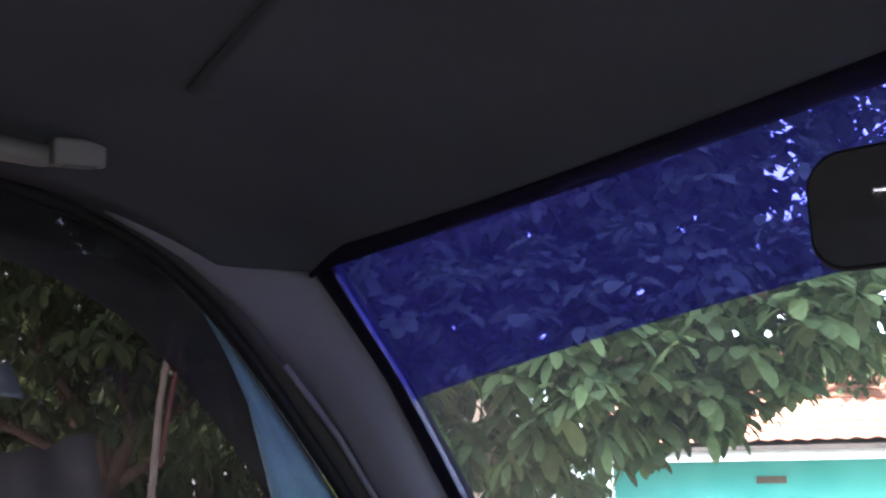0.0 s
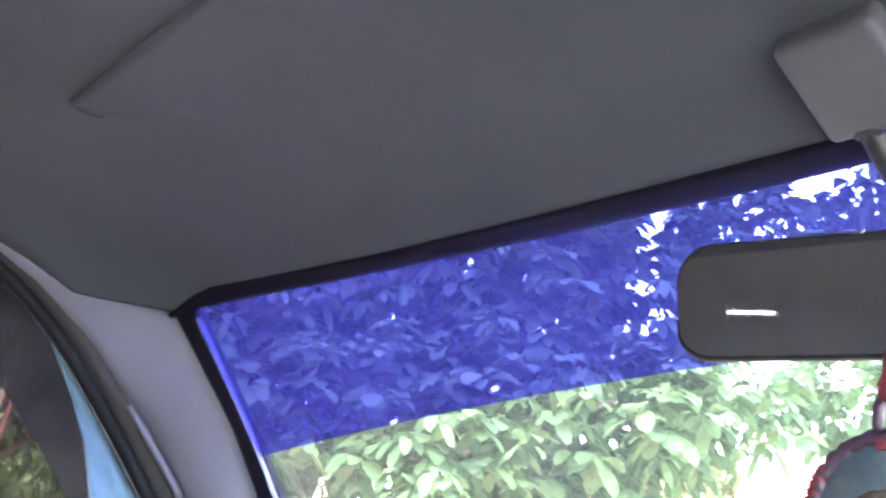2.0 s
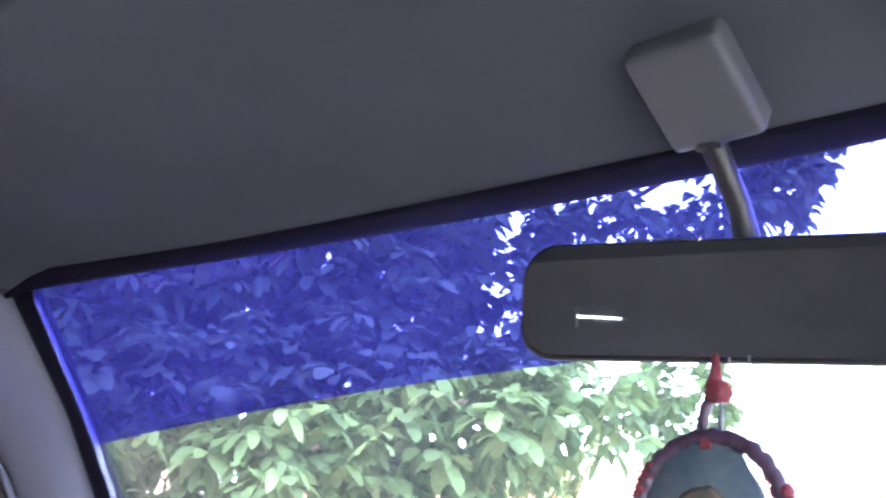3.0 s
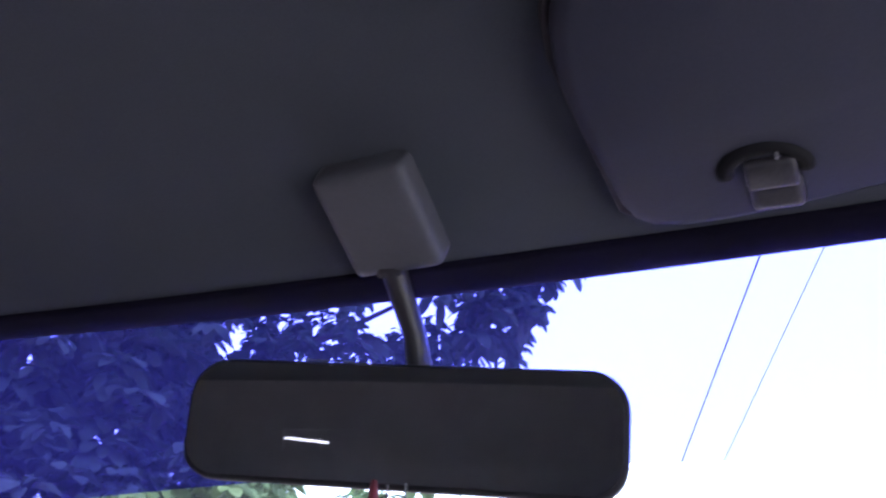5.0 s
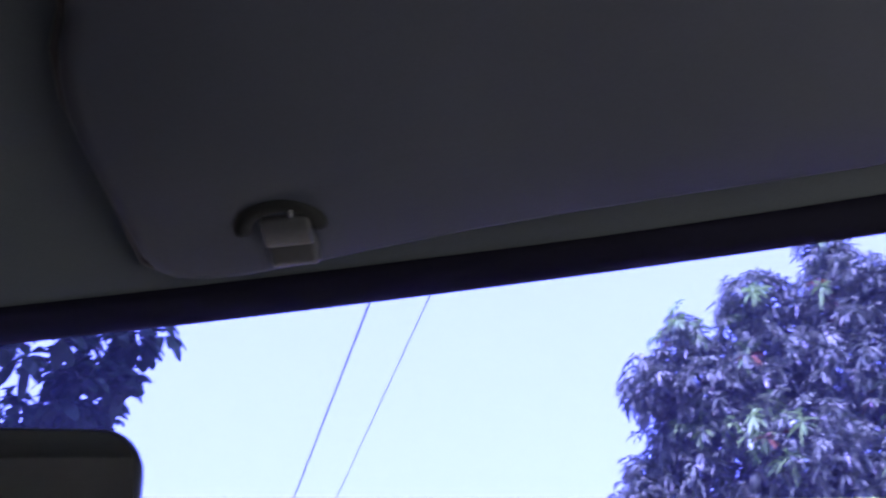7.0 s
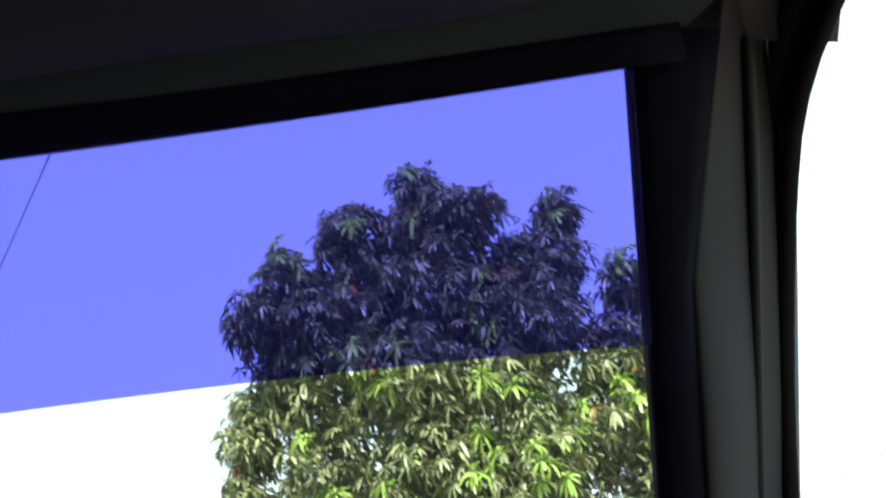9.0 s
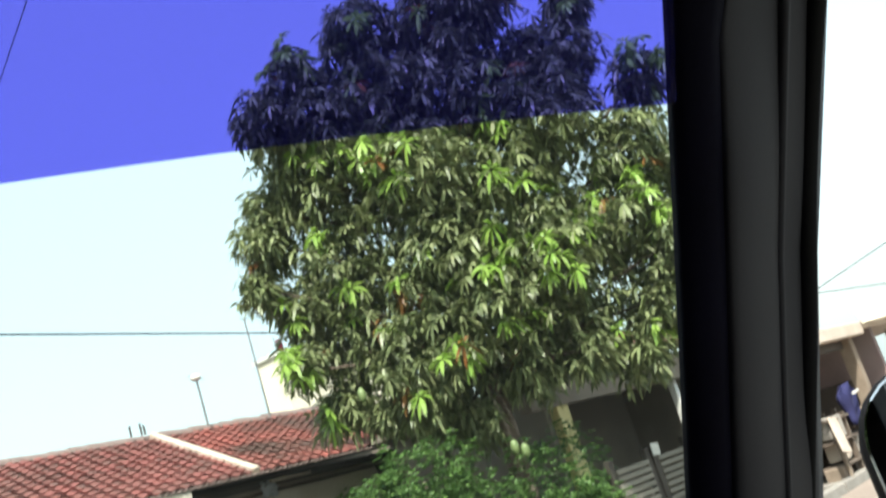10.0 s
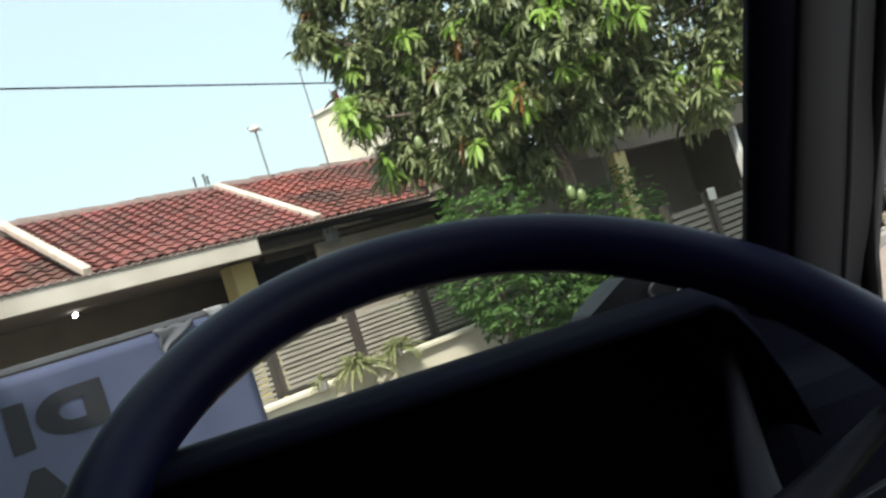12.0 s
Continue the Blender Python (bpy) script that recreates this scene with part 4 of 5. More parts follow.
def tile_pose(s, r, low=0.0):
    o = slope(s, r * TL, -low)
    e1 = (slope(s + 1, r * TL) - slope(s, r * TL)).normalized()
    e2 = slope(s, (r + 1) * TL) - slope(s, r * TL)
    ln = e2.length
    e2 = e2 / ln
    e3 = e1.cross(e2).normalized()
    m = Matrix.Identity(4)
    for k in range(3):
        m[k][0], m[k][1], m[k][2], m[k][3] = e1[k], e2[k], e3[k], o[k]
    return m, ln


house = thing("row_house", "single-storey row house with a mossy red tiled roof and dark porch", "house")
roof = part("roof", sheet([[slope(s, v, -0.02) for s in (7.14, 9, 11, 13, 16.2)] for v in np.linspace(0.02, RIDGE_N - EAVE_N, 4)], 0.05, (0, 0, -1)), M_DARKWOOD, house, "roof under the tiles")
part("lower_roof", sheet([[slope(s, v, -0.18) for s in (1.0, 4, 7.14)] for v in np.linspace(0.02, RIDGE_N - EAVE_N, 4)], 0.05, (0, 0, -1)), M_DARKWOOD, roof)
_, TLEN = tile_pose(0, 0)
tile_me = tile_mesh("roof_tile", M_TILE, TW, TLEN)
wide_tile_me = tile_mesh("wide_roof_tile", M_TILE_FAR, 0.256, 0.31)
tile_jobs, far_v, far_f = [], [], []
for c in range(-24, 39):
    s = 7.25 + TW * (c + 0.5)
    low = 0.16 if s < 7.2 else 0.0
    for r in range(ROWS_UP):
        m = tile_pose(s, r, low)[0] @ pose(0, 0, rng.normal(0, 0.003), rng.normal(0, 0.8), rng.normal(0, 0.8), rng.normal(0, 0.7))
        if 0 <= c < 18:
            tile_jobs.append(m)
        elif 1.2 < s < 16.2:
            o = len(far_v)
            far_v += [tuple(m @ q.co) for q in tile_me.vertices]
            far_f += [tuple(o + i for i in q.vertices) for q in tile_me.polygons]
tagged(raw("roof_tile_field", far_v, far_f, M_TILE_FAR, house), kind="stuff")
# ridge caps, cream verge strips
cap = tube([(0, -0.19, 0), (0, 0.19, 0)], [0.13, 0.14], 12)
cap_me = bpy.data.meshes.new("ridge_cap")
cap.to_mesh(cap_me)
cap.free()
cap_me.materials.append(M_RIDGE)
for k in range(42):
    s = 1.4 + 0.36 * k
    piece("ridge_cap", cap_me, roof, Matrix.Translation(slope(s, RIDGE_N - EAVE_N, 0.0 if s > 7.1 else -0.16)) @ STREET @ pose(0, 0, rng.normal(0, 0.008), 0, 0, 90 + rng.normal(0, 1.5)))
for s0 in (7.18, 11.22):
    pts = [slope(s0, v, 0.05) for v in np.linspace(-0.04, RIDGE_N - EAVE_N, 9)]
    bm = bmesh.new()
    for a, c in zip(pts, pts[1:]):
        d = (c - a).normalized()
        m = Matrix.Translation((a + c) / 2) @ d.to_track_quat("Y", "Z").to_matrix().to_4x4()
        box((0.13, (c - a).length * 0.99, 0.11), m, 0.015, 1, bm)
    part("verge_strip", bm, M_VERGE, roof, "cream mortar strip over a party wall")
part("fascia", box((6.6, 0.08, 0.27), at(6.62, 11.49, 2.595), 0.012), M_FASCIA, house, "weathered cream fascia beam")
part("gutter_edge", tube([P(s, 11.44, 2.735 + 0.010 * math.sin(s * 52.4)) for s in np.linspace(1.2, 16, 900)], 0.017, 6), M_RIDGE, house, "pale mortar along the lowest tiles")
for s in (4.0, 9.99):
    part("column", box((0.40, 0.30, 2.46), at(s, 12.23, 1.23), 0.02), M_YELLOW, house, "yellow plastered column")
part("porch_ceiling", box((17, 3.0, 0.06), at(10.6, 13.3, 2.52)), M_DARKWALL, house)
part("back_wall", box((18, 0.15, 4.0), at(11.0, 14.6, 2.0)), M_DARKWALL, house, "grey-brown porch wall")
part("beam", box((5.4, 0.14, 0.16), at(13.2, 12.2, 2.44), 0.01), M_DARKWOOD, house, "dark timber beam")
part("eave_board", box((6.0, 0.05, 0.12), at(12.95, 11.75, 2.60), 0.01), M_DARKWOOD, house)
w = part("window", box((1.46, 0.10, 1.30), at(11.26, 12.95, 1.84), 0.01), M_DARKWOOD, house, "dark window frame")
part("pane", box((1.38, 0.02, 1.22), at(11.26, 12.895, 1.84)), M_BLACK, w, "dark window pane")
blind = part("blind", box((2.9, 0.06, 1.34), at(12.82, 11.92, 1.78)), M_BEIGE, house, "beige bamboo blind")
for k in range(13):
    part("blind_slat", box((2.9, 0.02, 0.096), at(12.82, 11.882, 1.16 + 0.1 * k, 2), 0.005, 1), M_BEIGE, blind)
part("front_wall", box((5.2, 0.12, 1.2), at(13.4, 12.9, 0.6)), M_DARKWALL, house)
part("porch_floor", box((15, 3.2, 0.2), at(8.6, 13.0, 0.1)), M_KERB, house)
bulb = thing("porch_bulb", "lit white porch bulb under the eave", "lamp", at=at(7.95, 13.5, 2.43))
b = bmesh.new()
bmesh.ops.create_uvsphere(b, u_segments=16, v_segments=10, radius=0.034)
part("globe", b, M_BULB, bulb, "glowing globe", smooth=True)
part("holder", tube([(0, 0, 0.05), (0, 0, 0.12)], 0.03, 8), M_WHITE, bulb)
sheetbag = thing("plastic_sheet", "crumpled grey plastic sheet tied under the eave", "plastic sheet")
rows = [[P(11.42 + 0.32 * i / 7, 11.7 + 0.08 * noise.noise(Vector((i, j, 3)) * 0.7), 2.62 - 0.05 * j + 0.05 * noise.noise(Vector((i, j, 0)) * 0.8)) for i in range(8)] for j in range(6)]
part("film", sheet(rows, 0.004, (0, 0, 1)), M_CLEAR, sheetbag, smooth=True)
part("batten", box((0.9, 0.06, 0.05), at(12.0, 11.62, 2.60, 0, 0, 2), 0.008), M_WOOD, sheetbag)

# roof furniture: aerials and stubs
pole = thing("aerial_pole", "tall thin steel aerial pole behind the roof ridge", "aerial")
part("mast", tube([P(14.75, 14.6, 3.9), P(14.72, 14.55, 6.15)], [0.022, 0.016], 8), M_STEEL, pole)
part("tip", tube([P(14.60, 14.55, 6.15), P(14.80, 14.55, 6.13)], 0.012, 6), M_STEEL, pole)
dish = thing("roof_aerial", "short aerial with a pale round head on the ridge", "aerial")
part("mast", tube([P(13.02, 14.4, 4.1), P(13.02, 14.4, 5.0)], 0.02, 8), M_STEEL, dish)
b = bmesh.new()
bmesh.ops.create_icosphere(b, subdivisions=2, radius=0.085, matrix=Matrix.Translation(P(12.99, 14.38, 5.02)) @ Matrix.Diagonal((1.3, 1, 0.8, 1)))
part("head", b, M_WHITE, dish, smooth=True)
part("boom", tube([P(12.84, 14.4, 5.06), P(13.19, 14.4, 4.98)], 0.01, 6), M_STEEL, dish)
stubs = thing("roof_stub", "short dark pipe stubs on the roof ridge", "pipe")
for ds, h in ((0, 0.14), (0.22, 0.16), (0.29, 0.12)):
    part("pipe", tube([P(11.42 + ds, 14.5, 4.15), P(11.42 + ds, 14.5, 4.2 + h)], 0.018, 8), M_DARKWOOD, stubs)

# cream building far behind, with a red tank on it
tower = thing("cream_building", "tall cream plastered building behind the row houses", "building")
part("wall", box((7, 1.2, 8.2), at(30.25, 26.6, 4.1)), M_CREAM, tower)
part("roof", box((7.2, 1.4, 0.14), at(30.25, 26.6, 8.27)), M_WHITE, tower)
part("window", box((0.9, 0.08, 1.1), at(28.6, 25.97, 5.2)), M_DARKWOOD, tower)
flag = thing("red_cloth", "red cloth hung on the cream building", "cloth")
rows = [[P(26.72 + 0.09 * i, 25.9 + 0.05 * math.sin(i * 2), 8.75 - 0.16 * j) for i in range(5)] for j in range(6)]
part("cloth", sheet(rows, 0.02, (0, 1, 0)), M_RED, flag, smooth=True)
part("stick", tube([P(26.7, 25.95, 7.6), P(26.7, 25.95, 8.85)], 0.02, 6), M_STEEL, flag)

# ---- banner seen from behind, with its letters showing through the wrong way round ----
banner = thing("roadside_banner", "grey-blue roadside banner seen from behind with dark letters showing through", "banner")
BN = 8.5
rows = []
for j in range(14):
    z = 1.735 - 1.42 * j / 13
    rows.append([P(2.6 + 4.36 * i / 40, BN + 0.003 * math.sin(i * 0.5 + j * 0.3) + 0.004 * noise.noise(Vector((i * 0.3, j * 0.4, 1))), z - 0.03 * math.sin(math.pi * i / 40) - 0.03 * max(0.0, (i - 35) / 5) ** 1.5 * (1 - j / 13)) for i in range(41)])
part("cloth", sheet(rows, 0.004, (-0.6, 0.8, 0)), M_BANNER, banner, smooth=True)
part("top_rail", box((4.36, 0.05, 0.060), at(4.73, BN + 0.02, 1.752, 0, -0.3), 0.01), M_DARKTARP, banner, "dark grey top rail")
for s in (2.62, 6.93):
    part("post", tube([P(s, BN + 0.03, 0.0), P(s, BN + 0.03, 1.70)], 0.025, 8), M_STEEL, banner)
flap_edge = ((5.93, 6.40), (5.95, 6.43), (5.99, 6.34), (5.98, 6.26), (5.96, 6.17), (5.97, 6.10), (5.985, 6.04), (6.00, 6.01))
rows = [[P(l + (r - l) * i / 6, BN - 0.02 - 0.012 * math.sin(i * 1.1 + j * 0.6), 1.735 - 0.038 * j + 0.012 * math.sin(i * 2.3 + j)) for i in range(7)] for j, (l, r) in enumerate(flap_edge)]
part("torn_flap", sheet(rows, 0.004, (-0.6, 0.8, 0)), M_DARKTARP, banner, "torn dark grey flap", smooth=True)
rows = [[P(6.58 + 0.045 * i + 0.02 * j, BN - 0.022 - 0.012 * math.sin(i * 1.7 + j), 1.80 - 0.036 * j - 0.03 * (i % 3 == 1) * (j == 3)) for i in range(6)] for j in range(4)]
part("folded_corner", sheet(rows, 0.004, (-0.6, 0.8, 0)), M_CLEAR, banner, "crumpled pale corner", smooth=True)
for letter, s0, s1, z0, z1 in (("D", 4.54, 5.25, 1.035, 1.462), ("I", 4.265, 4.475, 1.015, 1.452), ("A", 4.07, 4.77, 0.41, 0.845)):
    cu = bpy.data.curves.new("lettering", "FONT")
    cu.body, cu.size, cu.extrude, cu.offset = letter, 0.6, 0.001, 0.045
    tmp = bpy.data.objects.new("lettering", cu)
    scene.collection.objects.link(tmp)
    me = bpy.data.meshes.new_from_object(tmp.evaluated_get(bpy.context.evaluated_depsgraph_get()))
    scene.collection.objects.unlink(tmp)
    bpy.data.objects.remove(tmp)
    xs, ys = [v.co.x for v in me.vertices], [v.co.y for v in me.vertices]
    kx, ky = (s1 - s0) / (max(xs) - min(xs)), (z1 - z0) / (max(ys) - min(ys))
    me.transform(Matrix.Diagonal((-kx, ky, 1, 1)) @ Matrix.Translation((-min(xs), -min(ys), 0)))
    me.transform(STREET @ pose(s1, BN - 0.012, z0, 90, 0, 0))
    me.flip_normals()
    me.materials.append(M_INK)
    ob = new("lettering", me)
    ob.parent = banner


# ---- slatted fence on a low wall ----
wallf = thing("garden_wall", "low weathered cream garden wall under the fence", "wall", kind="structure")
part("wall_body", box((6.6, 0.22, 0.42), at(11.3, 10.0, 0.21, 0, 0, 0), 0.02), M_CREAM, wallf)
part("coping", box((6.7, 0.30, 0.07), at(11.3, 9.98, 0.455), 0.015), M_CREAM, wallf)
slat_me = bpy.data.meshes.new("slat")
b = box((1.34, 0.03, 0.048), None, 0.005, 1)
b.to_mesh(slat_me)
b.free()
slat_me.materials.append(M_SLAT)


def fence_panel(s, n, z0, rows_n, tilt=0.0):
    f = thing("fence_panel", "pale slatted fence panel between dark posts", "fence", group="street fence panels", at=at(s, n, z0, 0, 0, tilt))
    for k in range(rows_n):
        piece("slat", slat_me, f, pose(0, rng.normal(0, 0.003), 0.06 + 0.068 * k, rng.normal(-12, 2), rng.normal(0, 0.3), 0))
    for x in (-0.718, 0.718):
        part("post", box((0.098, 0.09, 0.068 * rows_n + 0.10), pose(x, 0.03, 0.04 + 0.034 * rows_n), 0.008), M_DARKWOOD, f, "dark steel post")
    part("bottom_rail", box((1.36, 0.05, 0.07), pose(0, 0.0, -0.004), 0.006), M_DARKWOOD, f)
    return f


for s in (9.44, 10.98, 12.52, 14.06):
    fence_panel(s, 10.35, 0.50, 10)
fence_panel(7.90, 10.35, 0.16, 14)


def strap_plant(s, n, z, k, length):
    p = thing("strap_leaf_plant", "yellow-green strap-leaved plant on the garden wall", "plant", group="plants on the garden wall", at=at(s, n, z))
    d = rng.normal(0, 1, (k, 3))
    d[:, 2] = np.abs(d[:, 2]) * 0.9 + 0.35
    v, f = leaves(np.zeros((k, 3)) + rng.normal(0, 0.02, (k, 3)), d, length, 0.06, 0.75, rng)
    raw("leaf_tuft", v, f, M_SPIDER, p)
    part("pot", tube([(0, 0, -0.10), (0, 0, 0.02)], [0.06, 0.08], 10), M_KERB, p)


strap_plant(9.5, 9.75, 0.55, 110, 0.55)
strap_plant(10.35, 9.8, 0.57, 100, 0.52)
strap_plant(8.9, 9.8, 0.52, 30, 0.3)

bucket = thing("bucket", "violet plastic bucket upturned beside the shrub", "bucket", at=at(9.96, 6.45, 0.0))
part("body", tube([(0, 0, 0.02), (0, 0, 0.27), (0, 0, 0.375), (0, 0, 0.39)], [0.19, 0.165, 0.155, 0.145], 24), M_VIOLET, bucket, smooth=True)
part("rim", tube([(0, 0, 0.0), (0, 0, 0.035)], [0.203, 0.200], 24), M_VIOLET, bucket, smooth=True)
part("foot_ring", tube([(0.13 * math.cos(a), 0.13 * math.sin(a), 0.394) for a in np.linspace(0, 2 * math.pi, 25)], 0.008, 6, cap=False), M_VIOLET, bucket, smooth=True)

# ---- second house with a gate, right of the tree ----
house2 = thing("garage_house", "house with a yellow column and a dark open carport", "house")
part("column", box((0.34, 0.3, 2.5), at(14.45, 8.1, 1.25), 0.02), M_YELLOW, house2, "yellow plastered column")
part("post", box((0.13, 0.13, 2.5), at(18.75, 8.1, 1.25), 0.01), M_WHITE, house2, "slim pale post")
part("beam", box((6.4, 0.2, 0.38), at(16.7, 8.0, 2.54), 0.015), M_DARKWALL, house2, "weathered beam over the carport")
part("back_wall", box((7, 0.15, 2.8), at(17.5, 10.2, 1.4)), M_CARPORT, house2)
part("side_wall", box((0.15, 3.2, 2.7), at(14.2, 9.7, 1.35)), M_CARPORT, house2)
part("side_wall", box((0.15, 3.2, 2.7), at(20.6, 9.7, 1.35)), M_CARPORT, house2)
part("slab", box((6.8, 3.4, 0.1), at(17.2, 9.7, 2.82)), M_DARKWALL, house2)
rows = [[P(s, 7.7 + 3.6 * v, 2.86 + 1.4 * v) for s in (13.2, 17, 20.9)] for v in (0, 0.5, 1)]
part("roof", sheet(rows, 0.06, (0, 0, 1)), M_DARKWOOD, house2)
tv, tf = [], []
for c in range(30):
    for r in range(13):
        m = at(13.4 + 0.256 * c, 7.65 + 0.285 * r, 2.94 + 0.111 * r, 21.3, 0, 0)
        o = len(tv)
        tv += [tuple(m @ q.co) for q in wide_tile_me.vertices]
        tf += [tuple(o + i for i in q.vertices) for q in wide_tile_me.polygons]
tagged(raw("roof_tile_field", tv, tf, M_TILE_FAR, house2), kind="stuff")
gate = thing("slatted_gate", "tall slatted gate with dark posts and a small white notice", "gate")
b = box((0.95, 0.03, 0.07), None, 0.006, 1)
gs_me = bpy.data.meshes.new("slat")
b.to_mesh(gs_me)
b.free()
gs_me.materials.append(M_SLAT_SHADED)
for s in (12.95, 14.2, 15.45):
    for k in range(12):
        piece("slat", gs_me, gate, at(s, 6.3, 0.12 + 0.095 * k, rng.normal(-12, 2)))
    for ds in (-0.53, 0.53):
        part("post", box((0.12, 0.08, 1.35), at(s + ds, 6.34, 0.675), 0.01), M_DARKWOOD, gate, "dark post")
part("notice", box((0.22, 0.015, 0.17), at(13.62, 6.24, 1.30, 0, 3), 0.003, 1), M_WHITE, gate, "small white notice board")

# ---- shop with clutter at the far kerb ----
shop = thing("shop_shack", "open-fronted shop with a concrete awning and a faded pink wall", "shop")
part("awning", box((2.6, 1.4, 0.20), at(16.5, 4.85, 2.09), 0.02), M_VERGE, shop, "stained concrete awning")
part("awning_far", box((9.0, 2.2, 0.12), at(22.4, 5.5, 2.16), 0.02), M_VERGE, shop)
part("gutter_board", box((8.6, 0.06, 0.42), at(22.2, 4.18, 2.44, -14, -1.2), 0.01), M_CREAM, shop, "cream painted board over the awning")
part("end_wall", box((0.15, 2.3, 2.1), at(19.3, 5.6, 1.05)), M_PINK, shop, "faded pink wall")
part("back_wall", box((8, 0.15, 2.2), at(22.0, 6.7, 1.1)), M_PINK, shop)
part("soffit_beam", box((2.6, 0.12, 0.14), at(16.5, 4.5, 1.92), 0.01), M_DARKWOOD, shop)
part("plinth", box((10.5, 2.6, 0.12), at(20.2, 5.75, 0.06), 0.02), M_KERB, shop)
for s in (17.52, 20.4):
    part("post", box((0.20, 0.20, 2.0), at(s, 4.42, 1.0), 0.01), M_WOOD, shop, "pale timber post")
part("shelf", box((0.10, 1.6, 0.9), at(18.9, 5.5, 0.9), 0.01), M_DARKWOOD, shop, "dark shelf board")
bench = thing("timber_stall", "rough timber market stall with shelves", "stall")
for ds in (-0.75, -0.2, 0.35, 0.9):
    for dn in (0, 0.45):
        part("leg", box((0.07, 0.07, 0.95 + 0.1 * (dn > 0)), at(16.0 + ds, 4.35 + dn, 0.5, 0, rng.normal(0, 2)), 0.006), M_OLDWOOD, bench)
for z in (0.30, 0.62, 0.92):
    for dn in (0, 0.15, 0.3, 0.45):
        part("board", box((1.8, 0.13, 0.03), at(16.05, 4.35 + dn, z, 0, rng.normal(0, 0.8)), 0.004), M_OLDWOOD, bench)
part("rear_board", box((1.8, 0.03, 0.8), at(16.05, 4.86, 0.55), 0.004), M_DARKWOOD, bench)
coat = thing("navy_cloth_bundle", "navy cloth hung over the stall", "cloth")
rows = []
for j in range(10):
    half = (0.16, 0.30, 0.36, 0.37, 0.33, 0.28, 0.26, 0.27, 0.30, 0.28)[j]
    rows.append([P(16.12 + half * (i - 4) / 4 * 0.80, 4.22 + 0.05 * math.sin(i * 1.3 + j * 0.4) + 0.04 * abs(i - 4) / 4, 1.36 - 0.068 * j - 0.05 * abs(i - 4) / 4 * (j < 2)) for i in range(9)])
part("cloth", sheet(rows, 0.06, (0, 1, 0)), M_NAVY, coat, smooth=True)
part("pale_bar", box((0.30, 0.02, 0.04), at(16.10, 4.13, 1.19, 0, -4), 0.004), M_WHITE, coat)
chair = thing("timber_chair", "worn pale timber chair beside the stall", "chair")
for ds, dn in ((0, 0), (0.42, 0), (0, 0.4), (0.42, 0.4)):
    part("leg", box((0.05, 0.05, 0.44 if dn < 0.2 else 0.86), at(16.95 + ds, 4.0 + dn, 0.22 if dn < 0.2 else 0.43), 0.006), M_WOOD, chair)
part("seat", box((0.5, 0.48, 0.04), at(17.16, 4.2, 0.46), 0.008), M_WOOD, chair)
for z in (0.62, 0.80):
    part("back_slat", box((0.44, 0.03, 0.08), at(17.16, 4.41, z), 0.006), M_WOOD, chair)
board = thing("pale_board", "pale board leaning against the stall", "board")
part("sheet", box((0.30, 0.03, 0.50), at(14.95, 4.2, 0.72, -8, 10), 0.005), M_VERGE, board)
part("strut", box((0.05, 0.04, 0.75), at(15.02, 4.27, 0.375, -4, 6), 0.005), M_WOOD, board)
for k, (s, z, m) in enumerate(((15.3, 0.14, M_WOOD), (15.6, 0.47, M_BEIGE), (16.15, 0.47, M_KERB), (16.4, 0.14, M_NAVY), (16.7, 0.79, M_WOOD), (15.45, 0.79, M_KERB), (15.9, 0.14, M_DARKWOOD))):
    c = thing("crate", ("worn wooden crate", "cardboard carton", "grey sack", "blue plastic crate", "small wooden box", "grey bundle", "dark bin")[k] + " among the stall clutter", "crate")
    part("body", box((0.36 + 0.04 * (k % 3), 0.3, 0.26 + 0.05 * (k % 2)), at(s, 4.52, z + 0.03, 0, 0, 12 * k), 0.03, 3), m, c)
# ---- overhead wires ----
def cable(name, a, b, sag, r, label):
    a, b = Vector(a), Vector(b)
    pts = [a.lerp(b, t) - Vector((0, 0, 4 * sag * t * (1 - t))) for t in np.linspace(0, 1, 33)]
    tagged(part(name, tube(pts, r, 6), M_CABLE), label, "cable")


def ray_point(az, el, d, h=1.47):
    return (d * math.sin(radians(az - 0.75)) + 0.25, d * math.cos(radians(az - 0.75)) - 0.45, h + d * math.tan(radians(el)))


cable("overhead_cable", P(-20, 12.2, 7.2), P(18, 12.2, 4.82), 0.0, 0.014, "black overhead cable along the houses")
for a, b, r in (((-1.1, 33.5, 9.0), (-9.4, 16.9, 20.0), 0.011), ((3.3, 33.5, 9.0), (-7.0, 17.2, 20.0), 0.006)):
    p, q = Vector(ray_point(*a)), Vector(ray_point(*b))
    cable("overhead_cable", p + (p - q) * 1.2, q + (q - p) * 0.6, 0.0, r, "thin black service cable crossing the sky")


for p, q in (((7.568, 9.176, 2.436), (7.901, 8.912, 2.550)), ((8.732, 10.803, 2.504), (9.073, 10.537, 2.412))):
    p, q = Vector(p), Vector(q)
    cable("overhead_cable", p + (p - q) * 1.0, q + (q - p) * 18.0, 0.0, 0.006, "thin grey service cable over the shop awning")

# ---- trees ----
def limb(bm, a, b, r0, r1, wob, n=7):
    a, b = Vector(a), Vector(b)
    pts = [a.lerp(b, t) + Vector((noise.noise(Vector((t * 3, a.x, b.z))), noise.noise(Vector((a.y, t * 3, b.x))), 0)) * wob * math.sin(math.pi * t) for t in np.linspace(0, 1, n)]
    tube(pts, list(np.linspace(r0, r1, n)), 8, bm)
    return pts


MANGO_BLADE = ((0.25, 0.38), (0.55, 0.5), (0.82, 0.33))
MANGO = Vector((4.92, 12.98, 0.0))
